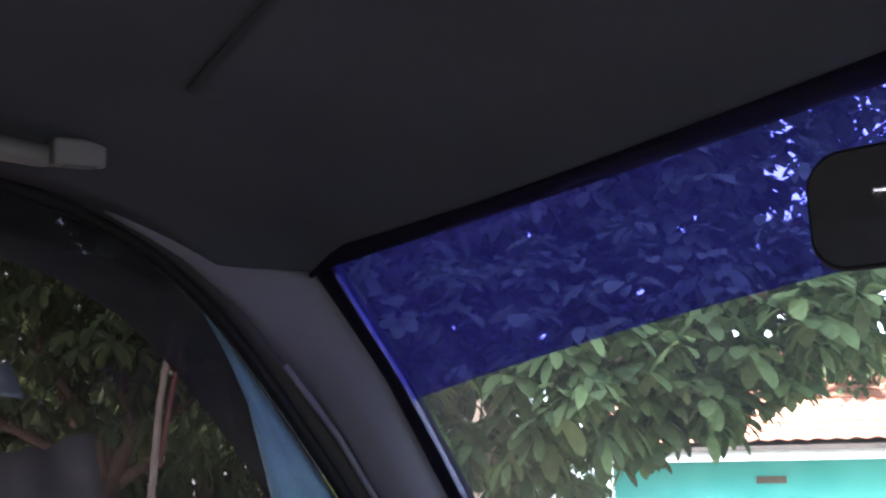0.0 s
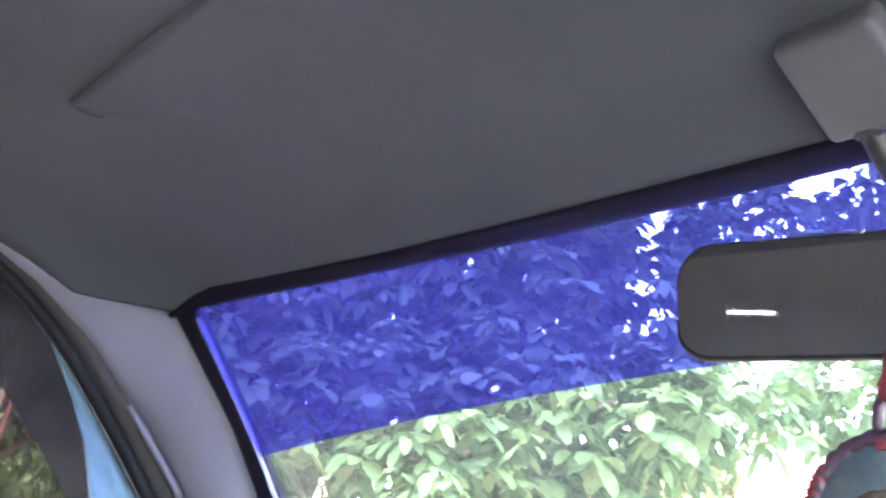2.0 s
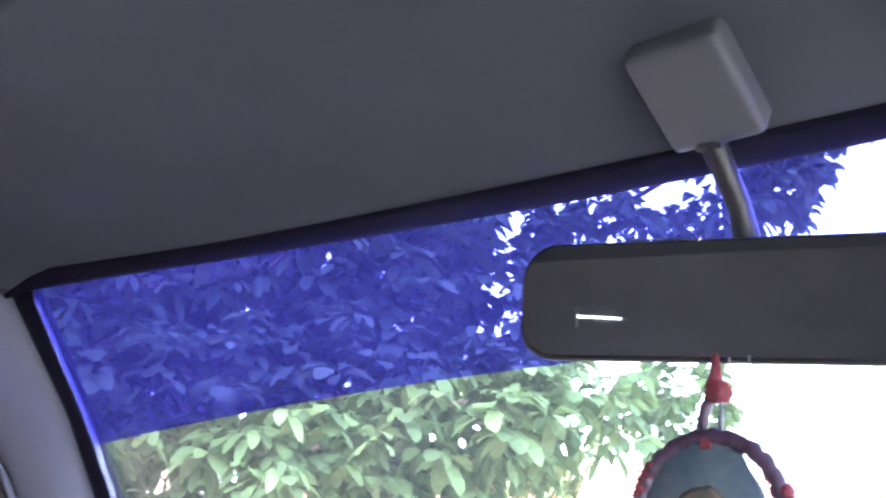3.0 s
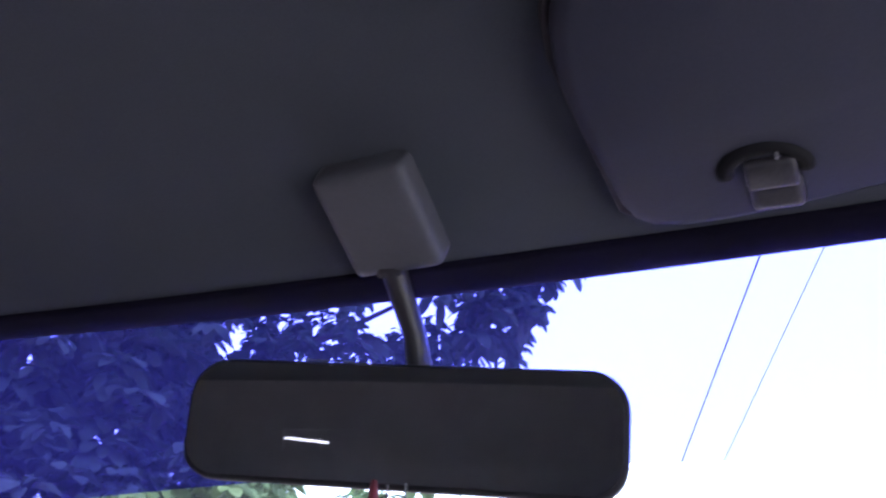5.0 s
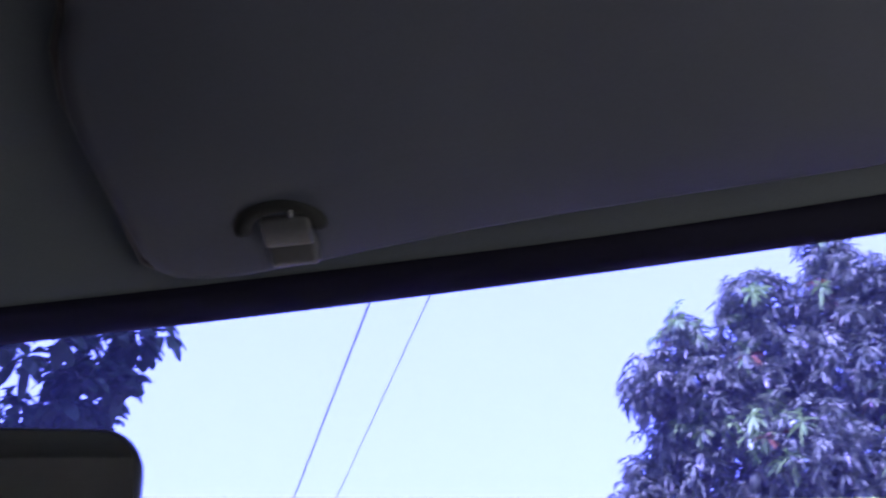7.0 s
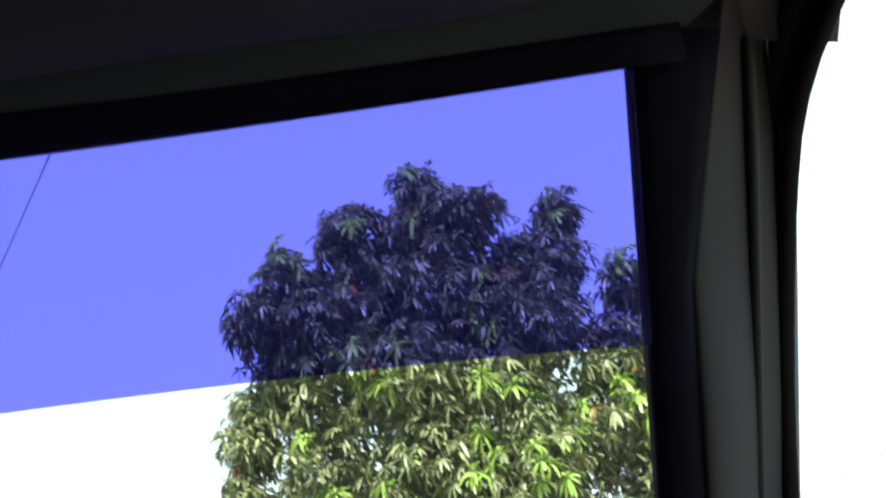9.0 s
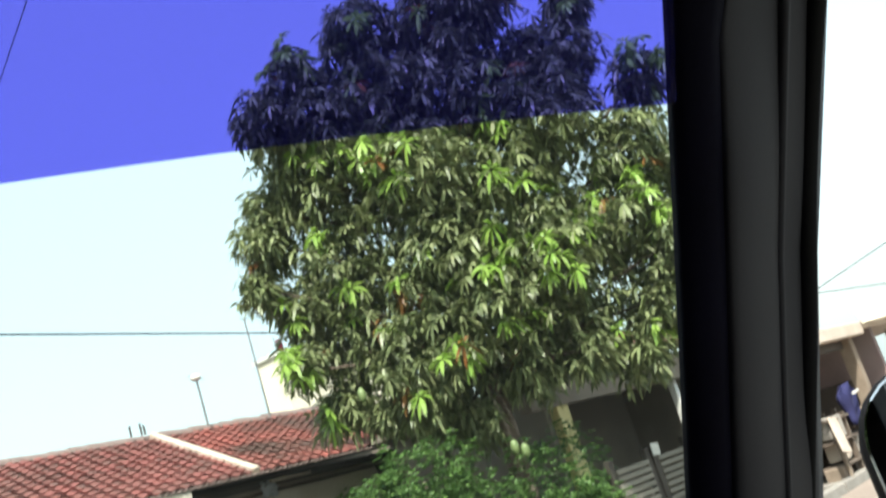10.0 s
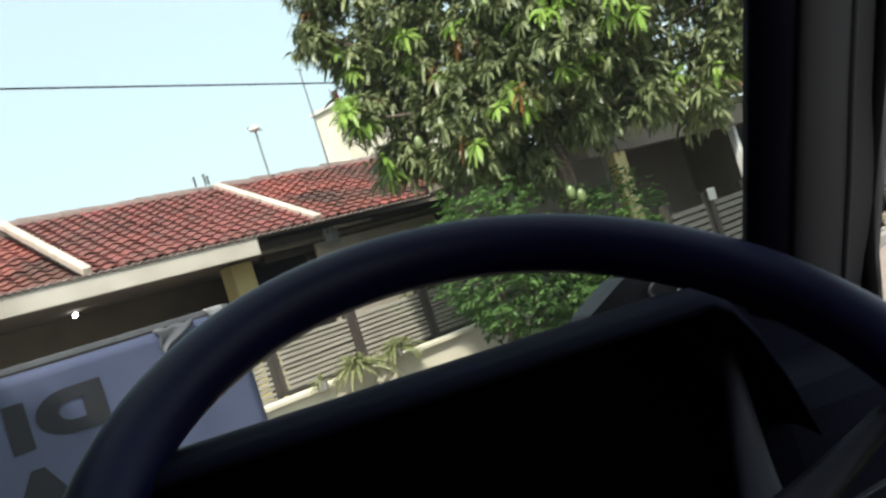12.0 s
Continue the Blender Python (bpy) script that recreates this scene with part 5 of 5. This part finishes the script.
mango = thing("mango_tree", "mango tree with drooping dark leaves and bright young tips", "tree")
# clumps of the crown: across the view, depth, height, radius
ACROSS, DEEP = Vector((0.93, -0.36, 0)), Vector((0.36, 0.93, 0))
CROWN_HIGH = (
    (0.84, 8.76, 0.36), (0.75, 8.01, 0.71), (-0.34, 8.14, 0.52), (-1.39, 7.75, 0.46), (1.41, 7.73, 0.50), (2.70, 7.53, 0.37), (2.25, 6.74, 0.61),
    (3.21, 6.05, 0.42), (-1.85, 7.15, 0.52), (-0.47, 7.20, 0.94), (0.80, 6.87, 0.93), (1.71, 6.02, 0.80), (2.71, 5.29, 0.63), (3.48, 4.82, 0.60),
    (-2.29, 6.09, 0.47), (-1.25, 6.13, 0.84), (-0.04, 5.73, 0.99), (1.06, 5.03, 0.90), (2.30, 4.38, 0.78), (2.95, 3.76, 0.58))
CROWN_LOW = (
    (-2.42, 5.60, 0.45), (-2.62, 4.95, 0.34), (-2.15, 4.51, 0.51), (-2.29, 3.69, 0.33), (-2.07, 3.08, 0.40), (-1.60, 3.90, 0.74), (-0.69, 3.43, 0.81),
    (-0.59, 2.63, 0.47), (0.22, 2.91, 0.42), (0.42, 3.62, 0.73), (1.32, 3.22, 0.65), (1.35, 2.73, 0.34), (2.01, 2.62, 0.47), (2.49, 3.13, 0.54),
    (1.20, 4.07, 0.77), (-0.09, 4.53, 0.85), (-1.44, 4.92, 0.79), (-1.46, 2.80, 0.29), (-1.15, 6.95, 0.55), (-1.75, 6.50, 0.50), (1.85, 7.0, 0.40), (-0.35, 2.40, 0.42), (-0.95, 2.85, 0.48), (0.55, 2.75, 0.40))
CROWN = [(a, float(d), z, r) for (a, z, r), d in zip(CROWN_HIGH + CROWN_LOW, np.random.default_rng(5).uniform(-0.55, 0.25, 44))]
bm = bmesh.new()
limb(bm, MANGO, MANGO + Vector((0.05, 0.1, 3.2)), 0.17, 0.13, 0.05)
limb(bm, MANGO + Vector((0.05, 0.1, 3.2)), MANGO + ACROSS * 0.5 + Vector((0, 0.2, 7.6)), 0.13, 0.03, 0.25)
for a, d, z, r in CROWN:
    tip = MANGO + ACROSS * a + DEEP * d + Vector((0, 0, z))
    up_z = min(7.0, max(3.1, z - 0.5 * abs(a) - 0.2))
    limb(bm, MANGO + ACROSS * (0.5 * max(0.0, up_z - 3.2) / 4.4) + Vector((0.05, 0.15, up_z)), tip, 0.05, 0.012, 0.4)
part("trunk", bm, M_BARK, mango, "brown trunk and limbs", smooth=True)


def umbrellas(tips, outward, per, length, width, droop, rng):
    """Leaves that stand round each twig's tip like the ribs of an umbrella, each tip leaning its own way, and hang over."""
    k = len(tips)
    axis = outward * 0.55 + np.array([0, 0, 0.45]) + rng.normal(0, 0.38, (k, 3))
    axis /= np.linalg.norm(axis, axis=1, keepdims=True)
    u = np.cross(axis, rng.normal(0, 1, (k, 3)))
    u /= np.linalg.norm(u, axis=1, keepdims=True)
    v = np.cross(axis, u)
    axis, u, v, c = (np.repeat(q, per, 0) for q in (axis, u, v, tips))
    turn = (np.tile(np.arange(per), k) * 2.4 + rng.uniform(0, 0.7, k * per))[:, None]
    lift = rng.uniform(-0.05, 0.55, (k * per, 1))
    d = np.cos(turn) * u + np.sin(turn) * v + axis * lift + rng.normal(0, 0.10, (k * per, 3))
    return leaves(c - axis * length * rng.uniform(0, 0.18, (k * per, 1)) + d * 0.012, d, length, width, droop, rng, shape=MANGO_BLADE)


cs, os = [], []
for a, d, z, r in CROWN:
    c = np.array(MANGO + ACROSS * a + DEEP * d + Vector((0, 0, z)))
    r -= 0.035
    k = int(360 * r * r) + 16
    v = rng.normal(0, 1, (k, 3))
    v /= np.linalg.norm(v, axis=1, keepdims=True)
    rad = r * rng.uniform(0.35, 1.0, (k, 1)) ** 0.6
    cs.append(c + v * rad * (1 + 0.16 * np.sin(9 * v[:, :1] + 7 * v[:, 2:])) * np.array([1, 1.25, 1]))
    os.append(v)
cs, os = np.concatenate(cs), np.concatenate(os)
pick = rng.uniform(0, 1, len(cs))
front = (cs - np.array(MANGO)) @ np.array(DEEP) < -0.1
clumped = np.array([noise.noise(Vector(q) * 0.9 + Vector((3, 7, 1))) for q in cs]) > 0.02
young = front & clumped & ((pick < 0.145) & (cs[:, 2] < 6.9) | (pick < 0.06))
copper = front & ((pick > 0.993) | (pick > 0.97) & (cs[:, 2] > 8.2))
pale = ~young & (pick > 0.12) & (pick < 0.34)
old = ~(young | copper | pale)
raw("crown", *umbrellas(cs[old], os[old], 12, 0.165, 0.235, 0.55, rng), M_MANGO, mango)
raw("pale_leaves", *umbrellas(cs[pale], os[pale], 12, 0.175, 0.235, 0.55, rng), M_MANGO_PALE, mango)
inner = []
for a, d, z, r in CROWN:
    c = np.array(MANGO + ACROSS * a + DEEP * (d + 0.25) + Vector((0, 0, z)))
    inner.append(c + rng.normal(0, 0.40, (int(150 * r * r) + 6, 3)) * r)
inner = np.concatenate(inner)
raw("inner_leaves", *umbrellas(inner, rng.normal(0, 1, inner.shape), 9, 0.20, 0.25, 0.6, rng), M_MANGO, mango)
raw("young_leaves", *umbrellas(cs[young] - np.array(DEEP) * 0.20, os[young] - np.array(DEEP) * 0.8, 16, 0.190, 0.26, 0.55, rng), M_MANGO_NEW, mango)
raw("copper_leaves", *umbrellas(cs[copper] - np.array(DEEP) * 0.1, os[copper], 11, 0.18, 0.24, 0.6, rng), M_MANGO_RED, mango)
for a, d, z in ((-1.56, -1.0, 3.05), (0.07, -1.0, 1.86), (0.18, -1.0, 1.78)):
    top = MANGO + ACROSS * a + DEEP * d + Vector((0, 0, z))
    b = bmesh.new()
    bmesh.ops.create_uvsphere(b, u_segments=12, v_segments=8, radius=0.065, matrix=Matrix.Translation(top) @ Matrix.Diagonal((0.85, 0.85, 1.45, 1)))
    fruit = part("mango_fruit", b, M_FRUIT, mango, smooth=True)
    part("stalk", tube([top + Vector((0, 0, 0.08)), top + Vector((0.01, 0.15, 0.5)), top + Vector((0.02, 0.5, 0.9))], 0.0025, 6), M_DARKWOOD, fruit)


def bush(name, label, spots, per, leaf, mat, cat="shrub"):
    ob = thing(name, label, cat)
    bm = bmesh.new()
    bs, ds = [], []
    for c, r, k in spots:
        limb(bm, (c[0], c[1], 0), (c[0], c[1], c[2]), 0.035, 0.012, 0.1)
        v = rng.normal(0, 1, (k, 3))
        v /= np.linalg.norm(v, axis=1, keepdims=True)
        bs.append(np.array(c) + v * np.array(r) * rng.uniform(0.5, 1.05, (k, 1)) ** 0.5 * (1 + 0.2 * np.sin(6 * v[:, :1] + 5 * v[:, 2:])))
        ds.append(v)
    part("stems", bm, M_BARK, ob, smooth=True)
    raw("foliage", *rosettes(np.concatenate(bs), np.concatenate(ds), per, leaf, 0.5, 0.35, rng), mat, ob)
    return ob


bush("hedge_shrub", "bright green clipped shrub in front of the fence", [(P(9.92, 7.4, 1.15), (0.62, 0.65, 0.75), 500), (P(10.40, 7.3, 0.95), (0.75, 0.65, 0.80), 560), (P(10.25, 7.6, 1.80), (0.72, 0.6, 0.48), 430), (P(10.80, 7.1, 0.55), (0.50, 0.5, 0.50), 300)], 8, 0.068, M_HEDGE)
bush("hedge_shrub", "bright green rounded shrub beside the gate", [(P(12.0, 7.0, 1.05), (0.80, 0.65, 0.92), 900), (P(11.45, 6.4, 0.60), (0.50, 0.4, 0.62), 480), (P(12.1, 7.0, 0.5), (0.7, 0.6, 0.6), 320), (P(11.8, 6.6, 0.6), (0.7, 0.5, 0.62), 440), (P(11.1, 6.7, 0.55), (0.5, 0.5, 0.55), 300)], 8, 0.068, M_HEDGE)

bush("climbing_vine", "leafy green vine climbing over the porch wall", [(P(13.6, 11.6, 1.25), (0.9, 0.35, 1.0), 420), (P(14.7, 11.5, 1.5), (0.8, 0.4, 1.1), 380), (P(12.9, 11.4, 0.9), (0.5, 0.3, 0.6), 160)], 7, 0.11, M_HEDGE, "vine")

OBOVATE = ((0.16, 0.16), (0.42, 0.38), (0.68, 0.5), (0.88, 0.38), (0.97, 0.16))
# ---- big broad-leaved tree over the left of the street ----
rng = np.random.default_rng(21)
tree2 = thing("broadleaf_tree", "large broad-leaved tree hanging over the street", "tree")
base2 = Vector((-7.2, 5.0, 0))
bm = bmesh.new()
limb(bm, base2, base2 + Vector((0.3, 0.2, 3.4)), 0.24, 0.17, 0.15)
tips = []
for az, el, d, r in (
    (-60, 30, 6.5, 1.5), (-50, 33, 6.5, 1.5), (-40, 34, 6.5, 1.5), (-30, 34, 6.5, 1.3), (-23, 33, 6.8, 0.8), (-60, 20, 6.5, 1.4),
    (-52, 19, 6.2, 1.2), (-45, 21, 6.0, 1.1), (-38, 17, 6.0, 0.8), (-30, 20, 6.5, 0.7), (-25, 25, 7.0, 0.9), (-23, 19, 7.5, 0.6),
    (-58, 9, 6.5, 1.2), (-50, 9, 6.0, 1.1), (-43, 11, 5.8, 0.8), (-37, 12, 5.6, 0.55), (-31, 12, 6.0, 0.45), (-26, 13, 8.0, 0.5),
    (-66, 14, 6.5, 1.6), (-72, 24, 6.0, 1.5), (-80, 12, 7.0, 1.6), (-90, 20, 6.0, 1.6), (-85, 30, 5.5, 1.5), (-70, 38, 5.5, 1.5),
    # unseen clumps added overhead to keep the sun off the leaves in view
    (-62, 50, 4.6, 1.5), (-46, 50, 4.6, 1.5), (-32, 51, 4.8, 1.3), (-78, 47, 4.6, 1.5), (-52, 58, 3.6, 1.3), (-76, 34, 5.8, 1.3), (-67, 45, 5.4, 1.3),
):
    c = Vector(ray_point(az, el, d))
    tips.append((c, r))
    pts = limb(bm, base2 + Vector((0.3, 0.2, 2.4 + 0.02 * el)), c, 0.075, 0.014, 0.6)
for az, el, d, r in ((-37.5, 20.5, 6.6, 0.55), (-40.5, 18.0, 6.6, 0.5), (-35, 22.5, 6.8, 0.45), (-17.8, 27.2, 6.8, 0.28), (-19.8, 25.0, 6.8, 0.36)):
    tips.append((Vector(ray_point(az, el, d)), r))
# drooping outer twigs
for x, y, z, r in ((-3.75, 3.95, 2.30, 0.45), (-3.50, 4.15, 2.33, 0.42), (-3.98, 3.72, 2.18, 0.42), (-3.28, 4.35, 2.52, 0.36)):
    limb(bm, (x - 0.9, y + 0.2, z + 1.2), (x, y, z), 0.02, 0.006, 0.2)
    tips.append((Vector((x, y, z)), r))
part("trunk", bm, M_BARK, tree2, "grey-brown trunk and branches", smooth=True)
cs, os = [], []
for c, r in tips:
    k = int(205 * r * r)
    v = rng.normal(0, 1, (k, 3))
    v /= np.linalg.norm(v, axis=1, keepdims=True)
    cs.append(np.array(c) + v * r * rng.uniform(0.3, 1.0, (k, 1)) ** 0.6 * np.array([1, 1, 0.8]))
    os.append(v + np.array([0, 0, 0.2]))
cs, os = np.concatenate(cs), np.concatenate(os)
# small chinks between the leaves, as seen from the van
chinks = []
for count, az0, az1, el0, el1, w0, w1 in ((16, -66, -50, 7, 27, 0.01, 0.04), (40, -58, -33, 3, 12, 0.03, 0.18), (28, -92, -64, 4, 24, 0.01, 0.05), (26, -41, -24, 14, 26, 0.02, 0.12)):
    for _ in range(count):
        az, el = radians(rng.uniform(az0, az1)), radians(rng.uniform(el0, el1))
        chinks.append((math.sin(az) * math.cos(el), math.cos(az) * math.cos(el), math.sin(el), math.cos(radians(rng.uniform(w0, w1)))))
chinks = np.array(chinks)


def chinked(vf, shape):
    """Leaves without those that close a chink."""
    v, faces = np.array(vf[0]), vf[1]
    m = 2 * len(shape) + 2
    to = v.reshape(-1, m, 3)
    to = np.concatenate([to, to.mean(1, keepdims=True)], 1) - np.array((0.23, -0.475, 1.505))
    to /= np.linalg.norm(to, axis=2, keepdims=True)
    shut = np.zeros(len(to), bool)
    for c in chinks:
        shut |= (to @ c[:3] > c[3]).any(1)
    kept = np.where(~shut)[0]
    fresh = np.full(len(shut), -1)
    fresh[kept] = np.arange(len(kept))
    faces = [tuple(int(fresh[q[0] // m]) * m + i % m for i in q) for q in faces if not shut[q[0] // m]]
    return v.reshape(-1, m, 3)[kept].reshape(-1, 3).tolist(), faces


# openings in the crown where the sky shows through
open_sky = np.zeros(len(cs), bool)
for az, el, wide in ((-35.8, 20.9, 1.25), (-36.5, 18.3, 0.7), (-34.0, 16.0, 0.7), (-27.6, 24.0, 0.8), (-25.3, 24.3, 0.6), (-30.2, 24.0, 0.8), (-33.0, 22.2, 0.7)):
    way = np.array((math.sin(radians(az)) * math.cos(radians(el)), math.cos(radians(az)) * math.cos(radians(el)), math.sin(radians(el))))
    to = cs - np.array((0.24, -0.46, 1.50))
    open_sky |= (to @ way) / np.linalg.norm(to, axis=1) > math.cos(radians(wide))
pick = rng.uniform(0, 1, len(cs))
side_part = cs[:, 0] * math.cos(radians(64)) + (cs[:, 1] + 0.45) * math.sin(radians(64)) < 0
for some, size, wide, droop in ((~open_sky & ~side_part & (pick < 0.40), 0.115, 0.54, 0.6), (~open_sky & ~side_part & (pick >= 0.40) & (pick < 0.75), 0.160, 0.54, 0.55), (~open_sky & ~side_part & (pick >= 0.75), 0.125, 0.46, 1.0), (~open_sky & side_part, 0.095, 0.46, 0.9)):
    raw("crown", *chinked(rosettes(cs[some], os[some], 10, size, wide, droop, rng, shape=OBOVATE), OBOVATE), M_BROAD, tree2)

# ---- smaller trees further back ----
for tx, ty, h, r in ((-13.5, 8.5, 5.2, 2.6), (-11.0, 14.0, 5.5, 2.0), (-14.0, 2.5, 5.0, 2.6), (-13.0, -3.0, 5.2, 2.6), (-17.0, 14.0, 6.5, 2.8), (-12.4, 4.8, 4.2, 2.2)):
    back = thing("garden_tree", "dark green garden tree behind the street", "tree", group="trees behind the street")
    bm = bmesh.new()
    limb(bm, (tx, ty, 0), (tx, ty, h * 0.55), 0.16, 0.11, 0.2)
    bs, ds = [], []
    for k in range(9):
        c = Vector((tx + rng.normal(0, r * 0.5), ty + rng.normal(0, r * 0.5), h * rng.uniform(0.45, 1.05)))
        limb(bm, (tx, ty, h * 0.5), c, 0.06, 0.012, 0.4)
        v = rng.normal(0, 1, (210, 3))
        v /= np.linalg.norm(v, axis=1, keepdims=True)
        bs.append(np.array(c) + v * r * 0.55 * rng.uniform(0.3, 1.0, (210, 1)) ** 0.5)
        ds.append(v)
    part("trunk", bm, M_BARK, back, smooth=True)
    raw("crown", *chinked(rosettes(np.concatenate(bs), np.concatenate(ds), 8, 0.20, 0.34, 0.9, rng), POINTED), M_BROAD, back)

# ---- slim forked sapling beside the van ----
slim = thing("sapling", "slim pale forked sapling standing beside the van", "tree")
bm = bmesh.new()
stem = [(-5.25, 1.49, 0), (-5.215, 1.515, 1.80), (-5.191, 1.513, 2.102), (-5.168, 1.52, 2.259), (-5.118, 1.537, 2.522), (-5.054, 1.566, 2.768), (-4.99, 1.60, 3.0)]
tube(stem, [0.024, 0.022, 0.019, 0.018, 0.017, 0.016, 0.013], 8, bm)
part("trunk", bm, M_SAPLING, slim, smooth=True)
bm = bmesh.new()
stem = [(-5.21, 1.54, 1.78), (-5.169, 1.563, 2.126), (-5.136, 1.578, 2.327), (-5.086, 1.606, 2.55), (-5.035, 1.627, 2.747), (-4.97, 1.66, 2.95)]
tube(stem, [0.014, 0.014, 0.013, 0.013, 0.012, 0.010], 8, bm)
part("branch", bm, M_REDBARK, slim, "reddish-brown side stem", smooth=True)
cs = np.array([(-4.99, 1.60, 3.05), (-4.97, 1.66, 3.0), (-5.0, 1.56, 3.1), (-4.95, 1.7, 3.05)]).repeat(6, axis=0) + np.random.default_rng(11).normal(0, 0.16, (24, 3))
raw("crown", *rosettes(cs, np.random.default_rng(12).normal(0, 1, cs.shape), 7, 0.16, 0.5, 0.5, np.random.default_rng(13), shape=ROUNDED), M_BROAD, slim)

# ---- low brown tree and the sheeting behind it, seen through the passenger window ----
rng = np.random.default_rng(33)
lowtree = thing("low_tree", "low brown-limbed tree forking beside the street", "tree")
bm = bmesh.new()
limb(bm, (-6.3, 1.62, 0), (-6.28, 1.62, 1.75), 0.11, 0.085, 0.05)
for tip, r0 in (((-6.40, 1.30, 2.35), 0.06), ((-6.20, 1.70, 2.75), 0.055), ((-6.05, 2.10, 2.30), 0.05), ((-6.45, 0.75, 2.25), 0.045), ((-6.35, 1.02, 2.85), 0.04)):
    limb(bm, (-6.28, 1.62, 1.68), tip, r0, 0.022, 0.22)
    for _ in range(3):
        limb(bm, tip, (tip[0] + rng.normal(0.1, 0.1), tip[1] + rng.normal(0, 0.35), tip[2] + rng.uniform(0.3, 0.6)), 0.020, 0.007, 0.12)
part("trunk", bm, M_BARK, lowtree, "brown forking trunk", smooth=True)
cs = np.concatenate([np.array(c) + rng.normal(0, 0.26, (34, 3)) for c in ((-6.4, 1.3, 2.9), (-6.2, 1.75, 3.2), (-6.0, 2.25, 2.7), (-6.5, 0.7, 2.75), (-6.4, 1.0, 3.3), (-6.3, 1.6, 2.5))])
raw("crown", *rosettes(cs, rng.normal(0, 1, cs.shape), 8, 0.10, 0.5, 0.6, rng, shape=ROUNDED), M_BROAD, lowtree)
for k, (y0, y1, z0, z1, x, mat, label) in enumerate(((-0.30, 0.70, 2.26, 2.05, -5.0, M_TARP, "blue-grey tarpaulin slung between the trees"), (0.43, 1.17, 1.96, 1.47, -5.2, M_SHEET, "dark grey sheet hung behind the low tree"))):
    tarp = thing("tarpaulin", label, "tarpaulin")
    rows = [[(x + 0.05 * math.sin(i * 0.9 + k) + 0.06 * j, y0 + (y1 - y0) * i / 14, z0 + (z1 - z0) * j / 6 - 0.12 * math.sin(math.pi * i / 14) * (1 - j / 9) + 0.02 * math.sin(i * 1.7)) for i in range(15)] for j in range(7)]
    part("sheet", sheet(rows, 0.006, (-1, 0, 0)), mat, tarp, smooth=True)
    part("pole", tube([(x, y0, 0), (x, y0, z0 + 0.05)], 0.014, 8), M_DARKWOOD, tarp, "rough wooden pole")
    part("cord", tube([(x, y1, z0 - 0.01), (x - 0.5, y1 + 0.25, z0 + 1.1)], 0.003, 6), M_CABLE, tarp, "thin cord up to a branch")

# ---- turquoise house behind it ----
turq = thing("turquoise_house", "turquoise painted house with an orange-red tiled roof", "house")
TQ = Matrix.Translation((-8.8, 13.1, 0)) @ pose(0, 0, 0, 0, 0, 33)
part("wall", box((7, 0.2, 2.45), TQ @ pose(0, 0, 1.22)), M_TURQ, turq, "turquoise wall")
part("end_wall", box((0.2, 5, 2.45), TQ @ pose(-3.4, 2.5, 1.22)), M_TURQ, turq)
part("fascia", box((7.6, 0.12, 0.2), TQ @ pose(0, -0.7, 2.42), 0.01), M_WHITE, turq, "white fascia board")
part("roof", sheet([[TQ @ Vector((x, -0.8 + 3.6 * v, 2.52 + 1.9 * v)) for x in (-3.9, 0, 3.9)] for v in (0, 0.5, 1)], 0.06, (0, 0, -1)), M_DARKWOOD, turq)
tv, tf = [], []
for c in range(30):
    for r in range(14):
        m = TQ @ pose(-3.8 + 0.256 * c, -0.8 + 0.26 * r, 2.58 + 0.137 * r, 27.8, 0, 0)
        o = len(tv)
        tv += [tuple(m @ q.co) for q in wide_tile_me.vertices]
        tf += [tuple(o + i for i in q.vertices) for q in wide_tile_me.polygons]
M_TILE_PALE = surface("sunlit_orange_tile", (0.42, 0.16, 0.10), (0.60, 0.28, 0.19), 0.8, 1.5, 40, 0.3, island=0.4, depth=0.006)
tagged(raw("roof_tile_field", tv, tf, M_TILE_PALE, turq), kind="stuff")
for x in (-1.2, 1.6):
    w = part("window", box((1.3, 0.16, 1.1), TQ @ pose(x, -0.06, 1.25), 0.015), M_WHITE, turq, "pale window frame")
    part("pane", box((1.1, 0.04, 0.9), TQ @ pose(x, -0.14, 1.25)), M_TURQ, w)
    part("vent", box((0.42, 0.08, 0.10), TQ @ pose(x, -0.11, 2.08)), M_DARKWALL, turq, "dark air slot")

# plain garden walls that close the street behind
tagged(part("wall_garden_left", box((0.2, 40, 2.2), pose(-22, 6, 1.1)), M_WHITE), "long weathered white garden wall", "wall", kind="structure")

# ---- tiles of the nearest roof, one by one ----
for m in tile_jobs:
    piece("roof_tile", tile_me, roof, m)
